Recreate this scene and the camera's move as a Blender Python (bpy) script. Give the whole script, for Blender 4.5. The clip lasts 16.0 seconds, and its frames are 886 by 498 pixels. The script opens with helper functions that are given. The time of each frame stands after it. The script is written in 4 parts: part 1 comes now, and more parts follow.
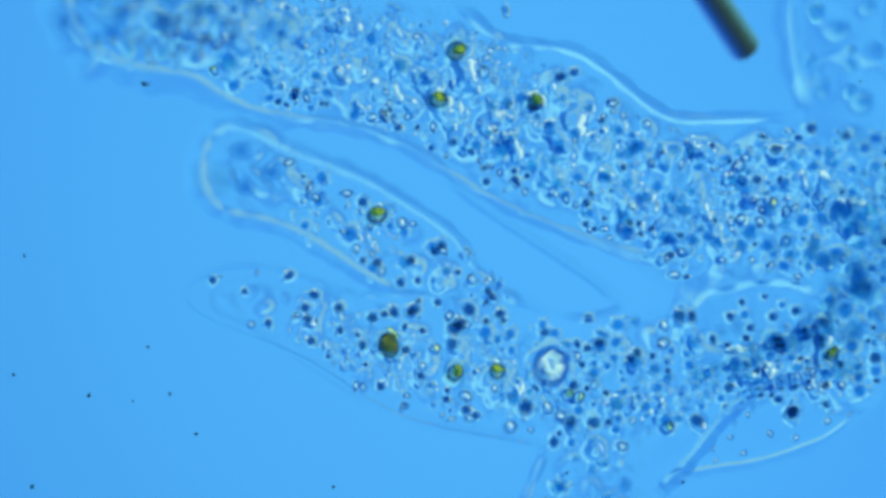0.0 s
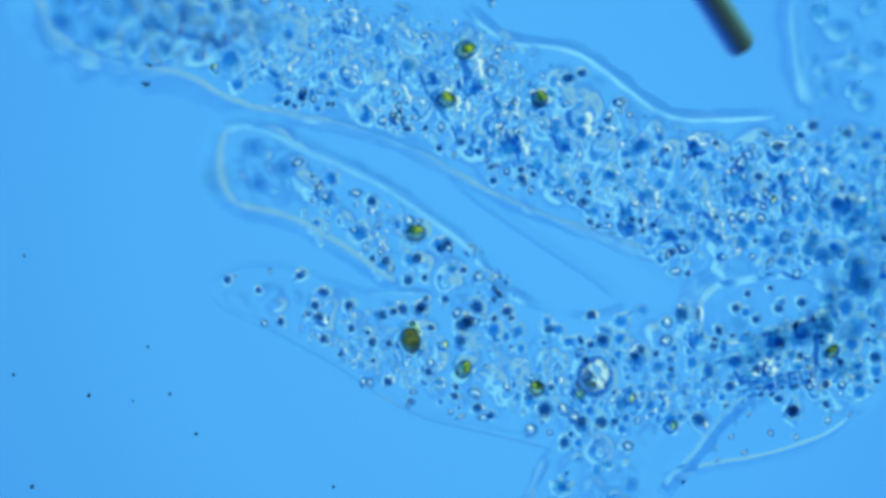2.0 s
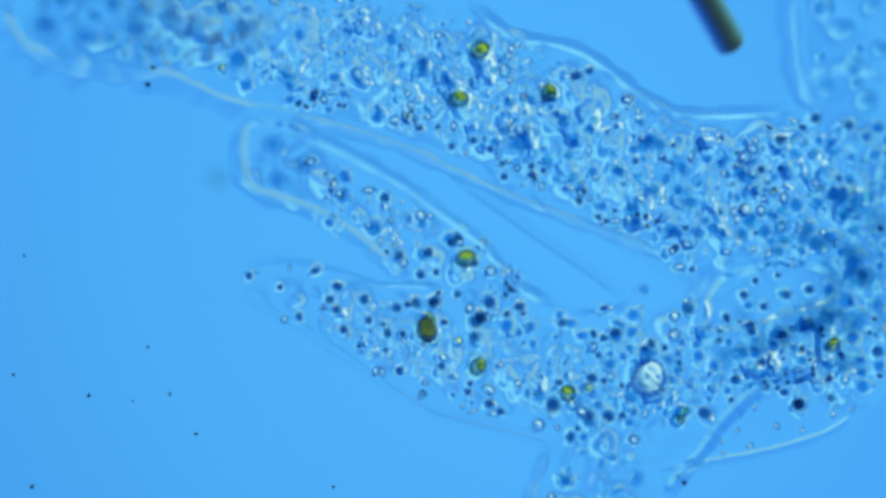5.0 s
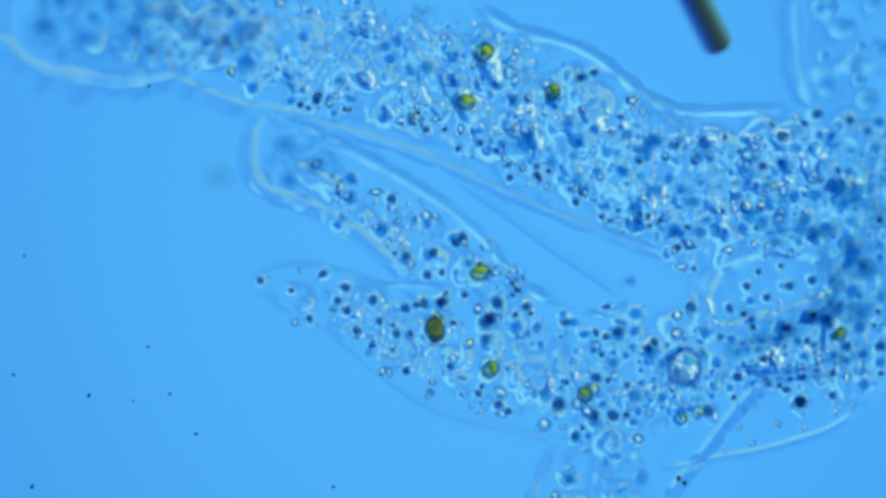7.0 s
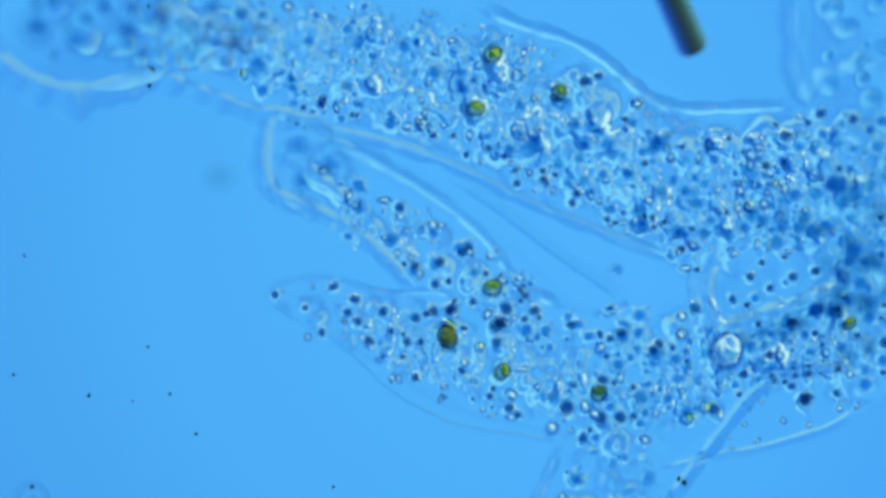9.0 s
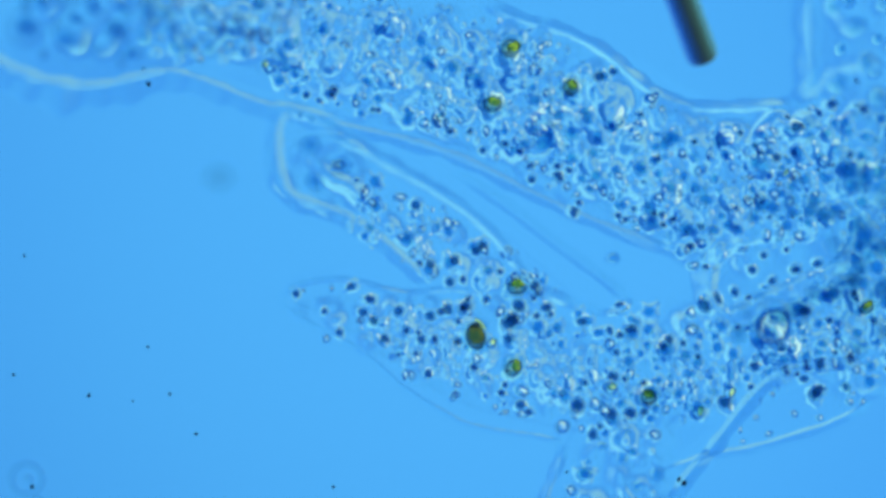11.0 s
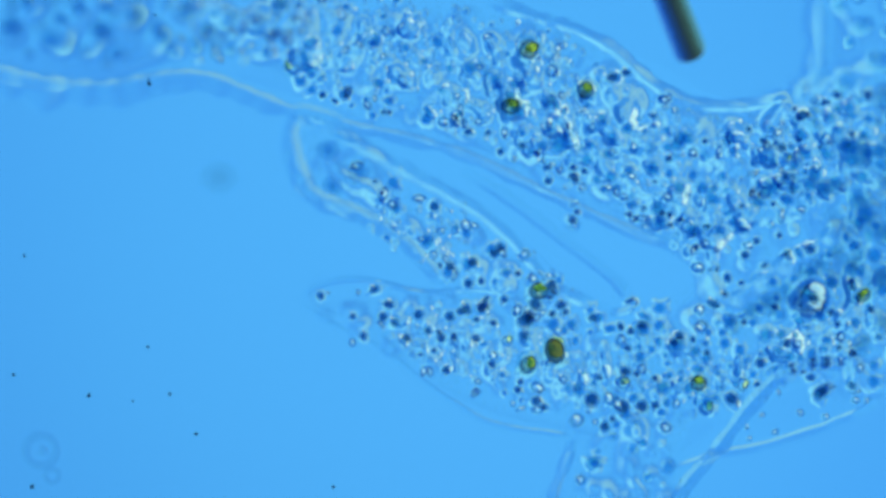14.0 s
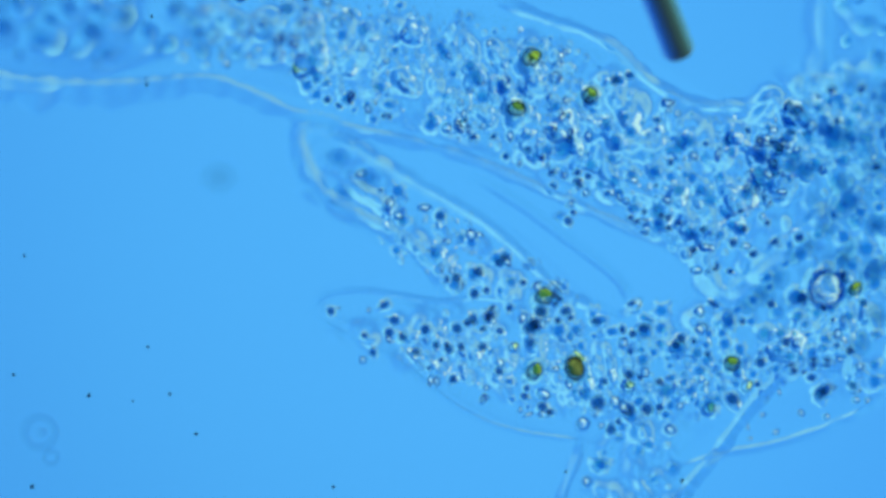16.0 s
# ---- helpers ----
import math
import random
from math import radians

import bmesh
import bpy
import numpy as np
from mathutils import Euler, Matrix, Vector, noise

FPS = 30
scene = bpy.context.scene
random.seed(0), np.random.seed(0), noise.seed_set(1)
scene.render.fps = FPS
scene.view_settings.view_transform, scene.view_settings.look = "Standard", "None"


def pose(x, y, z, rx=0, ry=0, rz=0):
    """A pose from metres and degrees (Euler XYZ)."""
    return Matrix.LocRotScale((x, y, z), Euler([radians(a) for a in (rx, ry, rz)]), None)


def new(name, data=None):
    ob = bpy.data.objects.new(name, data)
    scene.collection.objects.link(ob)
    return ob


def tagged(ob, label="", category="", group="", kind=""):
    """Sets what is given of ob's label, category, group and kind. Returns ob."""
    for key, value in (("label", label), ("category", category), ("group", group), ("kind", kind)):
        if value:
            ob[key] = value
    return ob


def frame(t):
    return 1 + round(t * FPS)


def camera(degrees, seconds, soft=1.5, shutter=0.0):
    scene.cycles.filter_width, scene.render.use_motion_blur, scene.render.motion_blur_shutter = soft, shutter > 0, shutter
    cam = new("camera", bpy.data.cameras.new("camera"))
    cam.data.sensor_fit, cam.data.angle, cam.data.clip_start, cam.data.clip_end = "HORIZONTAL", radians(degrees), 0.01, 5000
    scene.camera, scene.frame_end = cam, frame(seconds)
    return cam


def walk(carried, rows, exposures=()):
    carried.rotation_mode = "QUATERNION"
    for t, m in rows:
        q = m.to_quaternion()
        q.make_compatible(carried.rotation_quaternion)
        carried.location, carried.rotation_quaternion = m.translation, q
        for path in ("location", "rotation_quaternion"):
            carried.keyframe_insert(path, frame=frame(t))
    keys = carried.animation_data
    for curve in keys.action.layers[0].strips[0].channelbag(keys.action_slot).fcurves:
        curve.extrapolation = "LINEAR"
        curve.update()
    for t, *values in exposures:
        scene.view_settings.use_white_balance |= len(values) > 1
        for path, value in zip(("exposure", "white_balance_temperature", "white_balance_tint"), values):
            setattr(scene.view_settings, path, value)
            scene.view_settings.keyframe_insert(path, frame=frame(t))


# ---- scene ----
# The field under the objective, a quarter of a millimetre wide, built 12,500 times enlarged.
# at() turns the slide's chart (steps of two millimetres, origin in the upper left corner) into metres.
STEP = 0.002
SPAN = 16.0
cam = camera(3.0, SPAN, soft=3.6)
EYE = 784 * STEP / math.tan(radians(1.5))
cam.data.dof.use_dof = True
cam.data.dof.focus_distance = EYE - 0.16
cam.data.dof.aperture_fstop = 0.27
walk(cam, [(0.0, pose(0, 0, EYE)), (SPAN, pose(0, 0, EYE))])


def at(x, y, z=0.0):
    return Vector(((x - 784) * STEP, (441 - y) * STEP, z))


# ---- light ----
scene.cycles.max_bounces = scene.cycles.transmission_bounces = scene.cycles.transparent_max_bounces = 40
world = bpy.data.worlds.new("room")
scene.world = world
world.use_nodes = True
world.node_tree.nodes["Background"].inputs[0].default_value = (0.10, 0.22, 0.45, 1)
world.node_tree.nodes["Background"].inputs[1].default_value = 0.12


def nodes_of(name):
    m = bpy.data.materials.new(name)
    m.use_nodes = True
    t = m.node_tree
    t.nodes.clear()
    return m, t, t.nodes.new("ShaderNodeOutputMaterial")


def ramp_of(t, fac, stops):
    r = t.nodes.new("ShaderNodeValToRGB")
    e = r.color_ramp.elements
    while len(e) < len(stops):
        e.new(0.5)
    for s, (p, c) in zip(e, stops):
        s.position, s.color = p, (*c, 1)
    if fac is not None:
        t.links.new(fac, r.inputs[0])
    return r


LAMP_Z, LAMP_R = -500.0, 400.0


def lamp_material():
    """The condenser's glow: a blue field, a little brighter in its centre, a bright phase ring round it, warm towards one side, dark outside the iris."""
    m, t, out = nodes_of("condenser_glow")
    co = t.nodes.new("ShaderNodeTexCoord")
    mp = t.nodes.new("ShaderNodeMapping")
    mp.inputs["Scale"].default_value = (1 / LAMP_R, 1 / LAMP_R, 1)
    t.links.new(co.outputs["Object"], mp.inputs["Vector"])
    ln = t.nodes.new("ShaderNodeVectorMath")
    ln.operation = "LENGTH"
    t.links.new(mp.outputs["Vector"], ln.inputs[0])
    field, edge = (0.079, 0.439, 0.955), (0.053, 0.328, 0.875)
    dim, dark = (0.043, 0.322, 0.85), (0.022, 0.19, 0.66)
    cold = ramp_of(t, ln.outputs["Value"], [(0.0, field), (0.037, field), (0.054, edge), (0.078, edge), (0.100, (0.19, 0.67, 1.0)), (0.145, (0.19, 0.67, 1.0)), (0.172, dim), (0.20, dim),
                                            (0.25, dark), (1.0, (0.008, 0.06, 0.3))])
    warm = ramp_of(t, ln.outputs["Value"], [(0.0, field), (0.037, field), (0.054, edge), (0.078, edge), (0.100, (0.20, 0.56, 0.82)), (0.145, (0.20, 0.56, 0.82)), (0.172, (0.048, 0.325, 0.86)),
                                            (0.20, (0.048, 0.325, 0.86)), (0.232, (0.06, 0.35, 0.90)), (0.25, (0.36, 0.84, 1.0)), (0.27, (0.56, 0.94, 1.0)), (0.44, (0.56, 0.94, 1.0)),
                                            (0.50, (0.20, 0.52, 0.66)), (0.56, dark), (1.0, (0.008, 0.06, 0.3))])
    sp = t.nodes.new("ShaderNodeVectorMath")
    sp.operation = "DOT_PRODUCT"
    sp.inputs[1].default_value = (-0.75, -0.66, 0)
    t.links.new(mp.outputs["Vector"], sp.inputs[0])
    side = t.nodes.new("ShaderNodeMapRange")
    side.inputs["From Min"].default_value, side.inputs["From Max"].default_value = -0.06, 0.06
    t.links.new(sp.outputs["Value"], side.inputs["Value"])
    mix = t.nodes.new("ShaderNodeMix")
    mix.data_type = "RGBA"
    t.links.new(side.outputs["Result"], mix.inputs["Factor"])
    t.links.new(cold.outputs["Color"], mix.inputs["A"])
    t.links.new(warm.outputs["Color"], mix.inputs["B"])
    nz = t.nodes.new("ShaderNodeTexNoise")
    nz.inputs["Scale"].default_value = 0.05
    t.links.new(co.outputs["Object"], nz.inputs["Vector"])
    mott = t.nodes.new("ShaderNodeMapRange")
    mott.inputs["To Min"].default_value, mott.inputs["To Max"].default_value = 0.90, 1.08
    t.links.new(nz.outputs["Fac"], mott.inputs["Value"])
    slope = t.nodes.new("ShaderNodeMapRange")
    slope.inputs["From Min"].default_value, slope.inputs["From Max"].default_value = 0.0, 0.024
    slope.inputs["To Min"].default_value, slope.inputs["To Max"].default_value = 1.025, 0.955
    t.links.new(sp.outputs["Value"], slope.inputs["Value"])
    even = t.nodes.new("ShaderNodeMath")
    even.operation = "MULTIPLY"
    t.links.new(mott.outputs["Result"], even.inputs[0])
    t.links.new(slope.outputs["Result"], even.inputs[1])
    centre = t.nodes.new("ShaderNodeMapRange")
    centre.inputs["From Max"].default_value, centre.inputs["To Min"].default_value, centre.inputs["To Max"].default_value = 0.028, 1.05, 1.0
    t.links.new(ln.outputs["Value"], centre.inputs["Value"])
    full = t.nodes.new("ShaderNodeMath")
    full.operation = "MULTIPLY"
    t.links.new(even.outputs[0], full.inputs[0])
    t.links.new(centre.outputs["Result"], full.inputs[1])
    em = t.nodes.new("ShaderNodeEmission")
    t.links.new(mix.outputs["Result"], em.inputs["Color"])
    t.links.new(full.outputs[0], em.inputs["Strength"])
    t.links.new(em.outputs[0], out.inputs[0])
    return m


# ---- materials ----
def clear(name, color, ior, rough=0.0, bump=0.0, scale=20.0, second=None):
    """A see-through living substance: tinted, refracting, with a fine uneven skin."""
    m, t, out = nodes_of(name)
    b = t.nodes.new("ShaderNodeBsdfPrincipled")
    b.inputs["Base Color"].default_value = (*color, 1)
    b.inputs["Transmission Weight"].default_value = 1.0
    b.inputs["IOR"].default_value = ior
    b.inputs["Roughness"].default_value = rough
    co = t.nodes.new("ShaderNodeTexCoord")
    if second:
        nz = t.nodes.new("ShaderNodeTexNoise")
        nz.inputs["Scale"].default_value = scale
        nz.inputs["Detail"].default_value = 3
        t.links.new(co.outputs["Object"], nz.inputs["Vector"])
        info = t.nodes.new("ShaderNodeObjectInfo")
        add = t.nodes.new("ShaderNodeMath")
        add.operation = "MULTIPLY_ADD"
        add.inputs[1].default_value = 0.5
        t.links.new(nz.outputs["Fac"], add.inputs[0])
        half = t.nodes.new("ShaderNodeMath")
        half.operation = "MULTIPLY"
        half.inputs[1].default_value = 0.5
        t.links.new(info.outputs["Random"], half.inputs[0])
        t.links.new(half.outputs[0], add.inputs[2])
        r = ramp_of(t, add.outputs[0], [(0.2, color), (0.8, second)])
        t.links.new(r.outputs["Color"], b.inputs["Base Color"])
    if bump:
        nb = t.nodes.new("ShaderNodeTexNoise")
        nb.inputs["Scale"].default_value = scale
        nb.inputs["Detail"].default_value = 0.3
        t.links.new(co.outputs["Object"], nb.inputs["Vector"])
        bp = t.nodes.new("ShaderNodeBump")
        bp.inputs["Strength"].default_value = bump
        bp.inputs["Distance"].default_value = 0.2
        t.links.new(nb.outputs["Fac"], bp.inputs["Height"])
        t.links.new(bp.outputs["Normal"], b.inputs["Normal"])
    t.links.new(b.outputs[0], out.inputs[0])
    return m


def dense(name, core, rim, ior):
    """A soft clump of plasm, thick and dark in its middle and thinning out towards its rim."""
    m = clear(name, core, ior)
    t = m.node_tree
    co = t.nodes.new("ShaderNodeTexCoord")
    flat = t.nodes.new("ShaderNodeVectorMath")
    flat.operation = "MULTIPLY"
    flat.inputs[1].default_value = (1, 1, 0)
    t.links.new(co.outputs["Object"], flat.inputs[0])
    far = t.nodes.new("ShaderNodeVectorMath")
    far.operation = "LENGTH"
    t.links.new(flat.outputs[0], far.inputs[0])
    r = ramp_of(t, far.outputs["Value"], [(0.15, core), (0.55, tuple((a + b) / 2 for a, b in zip(core, rim))), (0.95, rim)])
    r.color_ramp.interpolation = "EASE"
    b = next(n for n in t.nodes if n.type == "BSDF_PRINCIPLED")
    t.links.new(r.outputs["Color"], b.inputs["Base Color"])
    return m


def halo(m):
    """Narrows the dark middle of a dense clump, so that its sloping rim stays clear."""
    e = next(n for n in m.node_tree.nodes if n.type == "VALTORGB").color_ramp.elements
    e[0].position, e[1].position, e[2].position = 0.30, 0.52, 0.70
    return m


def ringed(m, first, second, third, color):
    """Paints refraction's dark ring into a dense clump's colour, between middle and clear rim."""
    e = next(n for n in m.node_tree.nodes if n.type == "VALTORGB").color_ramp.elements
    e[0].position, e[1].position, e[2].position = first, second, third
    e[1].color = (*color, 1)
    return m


def opaque(name, color, rough=0.7):
    m, t, out = nodes_of(name)
    b = t.nodes.new("ShaderNodeBsdfPrincipled")
    nz = t.nodes.new("ShaderNodeTexNoise")
    nz.inputs["Scale"].default_value = 60
    r = ramp_of(t, nz.outputs["Fac"], [(0.3, color), (0.7, tuple(c * 1.8 for c in color))])
    t.links.new(r.outputs["Color"], b.inputs["Base Color"])
    b.inputs["Roughness"].default_value = rough
    t.links.new(b.outputs[0], out.inputs[0])
    return m


M_CYTO = clear("cytoplasm", (0.997, 1.0, 1.0), 1.006, 0.0, 0.04, 21)
M_CLEAR = clear("hyaline_cytoplasm", (0.985, 1.0, 1.0), 1.006, 0.0, 0.03, 10)
M_THIN = clear("thin_cytoplasm", (0.996, 1.0, 1.0), 1.004, 0.0, 0.05, 14)
M_NUCLEUS = clear("nucleoplasm", (0.985, 1.0, 1.0), 1.006, 0.0, 0.05, 14)
M_ARM = clear("arm_cytoplasm", (0.996, 1.0, 1.0), 1.006, 0.0, 0.03, 12)
M_TIP = clear("swollen_cytoplasm", (0.96, 0.98, 0.99), 1.008, 0.0, 0.05, 9)
M_HAZE = dense("hazy_plasm", (0.72, 0.80, 0.87), (0.98, 1.0, 1.0), 1.008)
M_FOLD = clear("side_cytoplasm", (0.985, 1.0, 1.0), 1.005)
M_MEMBRANE = clear("membrane", (0.985, 0.997, 1.0), 1.10)
M_DARK = halo(dense("blue_granule", (0.13, 0.50, 0.78), (0.99, 1.0, 1.0), 1.105))
M_INK = halo(dense("dark_granule", (0.05, 0.21, 0.40), (0.97, 1.0, 1.0), 1.10))
M_VESICLE = clear("vesicle", (0.98, 1.0, 1.0), 1.085)
M_DUSK = clear("dusky_grain", (0.64, 0.82, 0.96), 1.06)
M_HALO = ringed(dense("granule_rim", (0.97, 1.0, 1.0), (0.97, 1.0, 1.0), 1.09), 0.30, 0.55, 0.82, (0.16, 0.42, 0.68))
M_PEARL = clear("pale_granule", (0.98, 1.0, 1.0), 1.165)
M_GLOOM = dense("dusky_plasm", (0.36, 0.60, 0.74), (0.98, 1.0, 1.0), 1.012)
M_SHADE = dense("shaded_plasm", (0.30, 0.57, 0.78), (0.98, 1.0, 1.0), 1.014)
M_SOFT = dense("dense_plasm", (0.32, 0.66, 0.86), (0.98, 1.0, 1.0), 1.06)
M_YELLOW = clear("yellow_granule", (0.95, 0.95, 0.48), 1.165)
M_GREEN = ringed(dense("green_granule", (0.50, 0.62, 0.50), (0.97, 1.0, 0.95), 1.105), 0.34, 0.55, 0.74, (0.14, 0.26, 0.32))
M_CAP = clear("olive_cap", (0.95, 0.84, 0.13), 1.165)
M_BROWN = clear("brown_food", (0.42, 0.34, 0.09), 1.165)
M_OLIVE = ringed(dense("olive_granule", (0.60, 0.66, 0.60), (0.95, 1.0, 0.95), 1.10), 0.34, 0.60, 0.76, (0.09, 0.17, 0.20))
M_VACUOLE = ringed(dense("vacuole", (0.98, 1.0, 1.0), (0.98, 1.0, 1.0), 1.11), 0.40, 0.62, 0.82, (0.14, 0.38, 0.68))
M_ROD = clear("brown_rod", (0.3, 0.2, 0.1), 1.012)
tree = M_ROD.node_tree
where, apart, shift = (tree.nodes.new("ShaderNode" + k) for k in ("TexCoord", "SeparateXYZ", "Math"))
shift.operation = "MULTIPLY_ADD"
shift.inputs[1].default_value = 8.2
tree.links.new(where.outputs["Object"], apart.inputs[0])
tree.links.new(apart.outputs["X"], shift.inputs[0])
shift.inputs[2].default_value = 0.5
# dark left side and yellow right highlight are painted across the rod
rod_side_shading = ramp_of(tree, shift.outputs[0], [(0.0, (0.8, 0.88, 1.0)), (0.13, (0.30, 0.38, 0.68)), (0.30, (0.14, 0.14, 0.24)), (0.52, (0.20, 0.09, 0.06)), (0.74, (0.50, 0.24, 0.10)),
                                              (0.90, (1.0, 0.70, 0.40)), (1.0, (1.0, 0.93, 0.80))])
tree.links.new(rod_side_shading.outputs["Color"], next(n for n in tree.nodes if n.type == "BSDF_PRINCIPLED").inputs["Base Color"])
M_BUBBLE = clear("cell_membrane", (0.88, 0.92, 0.94), 1.004)
M_PLASM = clear("granular_plasm", (0.998, 1.0, 1.0), 1.125)
# dark tint stands in for the shadow along the membrane fold
M_SHADED_RIDGE = clear("shadow_tinted_membrane", (0.86, 0.92, 0.975), 1.10)
M_SMUDGE = dense("smudge_film", (0.80, 0.84, 0.84), (0.99, 1.0, 1.0), 1.0)
M_GLASS, t, out = nodes_of("slide_glass")
see, shine, amount, mixed = (t.nodes.new("ShaderNode" + k) for k in ("BsdfTransparent", "BsdfGlossy", "Fresnel", "MixShader"))
see.inputs[0].default_value = (0.995, 0.998, 1.0, 1)
shine.inputs["Roughness"].default_value = 0.05
amount.inputs[0].default_value = 1.14
for a, b in ((amount.outputs[0], mixed.inputs[0]), (see.outputs[0], mixed.inputs[1]), (shine.outputs[0], mixed.inputs[2]), (mixed.outputs[0], out.inputs[0])):
    t.links.new(a, b)
M_SPECK = opaque("dust", (0.01, 0.015, 0.03))
M_LAMP = lamp_material()


# ---- mesh tools ----
def mesh_of(bm, name, material, flat_foot=False):
    """flat_foot: faces that look down or sideways stay flat and apart, so that the back runs smoothly down to its rim."""
    me = bpy.data.meshes.new(name)
    bm.normal_update()
    if flat_foot:
        rims = [e for e in bm.edges if len(e.link_faces) == 2 and (e.link_faces[0].normal.z > 0.12) != (e.link_faces[1].normal.z > 0.12)]
        bmesh.ops.split_edges(bm, edges=rims)
    smooth = [not flat_foot or f.normal.z > 0.12 for f in bm.faces]
    bm.to_mesh(me)
    bm.free()
    me.polygons.foreach_set("use_smooth", smooth)
    me.materials.append(material)
    return me


def spline(rows, per=12):
    """A smooth run through rows of numbers."""
    a = np.array(rows, float)
    a = np.vstack([2 * a[0] - a[1], a, 2 * a[-1] - a[-2]])
    run = []
    for i in range(1, len(a) - 2):
        for k in range(per):
            f = k / per
            run.append(0.5 * (2 * a[i] + (a[i + 1] - a[i - 1]) * f + (2 * a[i - 1] - 5 * a[i] + 4 * a[i + 1] - a[i + 2]) * f * f
                              + (3 * a[i] - a[i - 1] - 3 * a[i + 1] + a[i + 2]) * f ** 3))
    run.append(a[-2])
    return np.array(run)


LOBES = []
LIFTS = {}


def rise(e, soft, w):
    """How a lobe's back rises with the distance e from its edge."""
    return (1 - math.exp(-max(e, 0) / soft)) / (1 - math.exp(-w / soft)) if w > 0.001 else 0.0


def lobe_rings(rows, height, soft, taper=(0, 0)):
    """Cross sections along a spine (x, y, half width on the chart), closed by round ends: centre, side, half width, height.
    taper: the lengths over which its back rises from the start and falls to the end."""
    run = spline(rows)
    centre = [at(x, y) for x, y, w in run]
    width = [w * STEP for x, y, w in run]
    n = len(run)
    ways = [(centre[min(i + 1, n - 1)] - centre[max(i - 1, 0)]).normalized() for i in range(n)]
    rings = []
    for a in np.linspace(0.06, math.pi / 2, 12)[:-1]:
        rings.append((centre[0] - ways[0] * width[0] * math.cos(a), ways[0], width[0] * math.sin(a), height * rise(width[0] * (1 - math.cos(a)), soft, width[0])))
    rings += [(c, d, w, height) for c, d, w in zip(centre, ways, width)]
    for a in np.linspace(math.pi / 2, 0.06, 12)[1:]:
        rings.append((centre[-1] + ways[-1] * width[-1] * math.cos(a), ways[-1], width[-1] * math.sin(a), height * rise(width[-1] * (1 - math.cos(a)), soft, width[-1])))
    far = [0.0]
    for a, b in zip(rings, rings[1:]):
        far.append(far[-1] + (b[0] - a[0]).length)
    for k, (c, d, w, h) in enumerate(rings):
        f = 1.0
        for length, gone in zip(taper, (far[k], far[-1] - far[k])):
            if length:
                g = min(1.0, gone / (length * STEP))
                f *= g * g * (3 - 2 * g)
        rings[k] = (c, d, w, h * f)
    return rings


def lobe(key, name, parent, rows, height, material, label="", soft=25, wobble=0.03, taper=(0, 0), fade=(0, 0), lift=0):
    """A rounded living lobe that lies flat on the slide along a spine. Its origin is its middle.
    fade: from where across the chart its two sides slope gently into its neighbours. lift: how far it is raised off the slide."""
    height, soft = height * STEP, soft * STEP
    rings = lobe_rings(rows, height, soft, taper)
    mid = sum((r[0] for r in rings), Vector()) / len(rings)
    foot = 0.004 + 0.0045 * len(LOBES) + lift * STEP
    LOBES.append((key, rings, soft))
    LIFTS[key] = lift * STEP
    bm = bmesh.new()
    across = [math.sin(a) for a in np.linspace(-math.pi / 2, math.pi / 2, 33)]
    loops = []
    for k, (c, d, w, h) in enumerate(rings):
        side = Vector((-d.y, d.x, 0))
        wl = w * (1 + wobble * noise.noise(c * 3 + Vector((5, 0, 0))))
        wr = w * (1 + wobble * noise.noise(c * 3 + Vector((0, 9, 0))))
        loop = []
        for u in across:
            begin = fade[0] if u > 0 else fade[1]
            g = min(1.0, max(0.0, (c.x / STEP + 784 - begin) / 130)) if begin else 0.0
            z = h * rise((1 - abs(u)) * w, soft + (100 * STEP - soft) * g * g, w)
            loop.append(bm.verts.new(c - mid + side * (u * (wl if u > 0 else wr)) + Vector((0, 0, foot + z))))
        for u in (0.6, 0.0, -0.6):
            loop.append(bm.verts.new(c - mid + side * (u * w) + Vector((0, 0, foot))))
        loops.append(loop)
    m = len(loops[0])
    for a, b in zip(loops, loops[1:]):
        for i in range(m):
            bm.faces.new((a[i], a[(i + 1) % m], b[(i + 1) % m], b[i]))
    bm.faces.new(loops[0][::-1])
    bm.faces.new(loops[-1])
    bmesh.ops.recalc_face_normals(bm, faces=bm.faces)
    ob = new(name, mesh_of(bm, name, material, True))
    ob.parent = parent
    ob.location = mid
    if label:
        ob["label"] = label
    return ob


def depth_at(p):
    """How high the living lobes reach at a place, at the start."""
    top = 0.0
    for name, rings, soft in LOBES:
        c, d, w, h = min(rings, key=lambda r: (r[0].xy - p.xy).length_squared)
        e = w - (c.xy - p.xy).length
        if e > 0:
            top = max(top, h * rise(e, soft, w) + LIFTS[name])
    return top


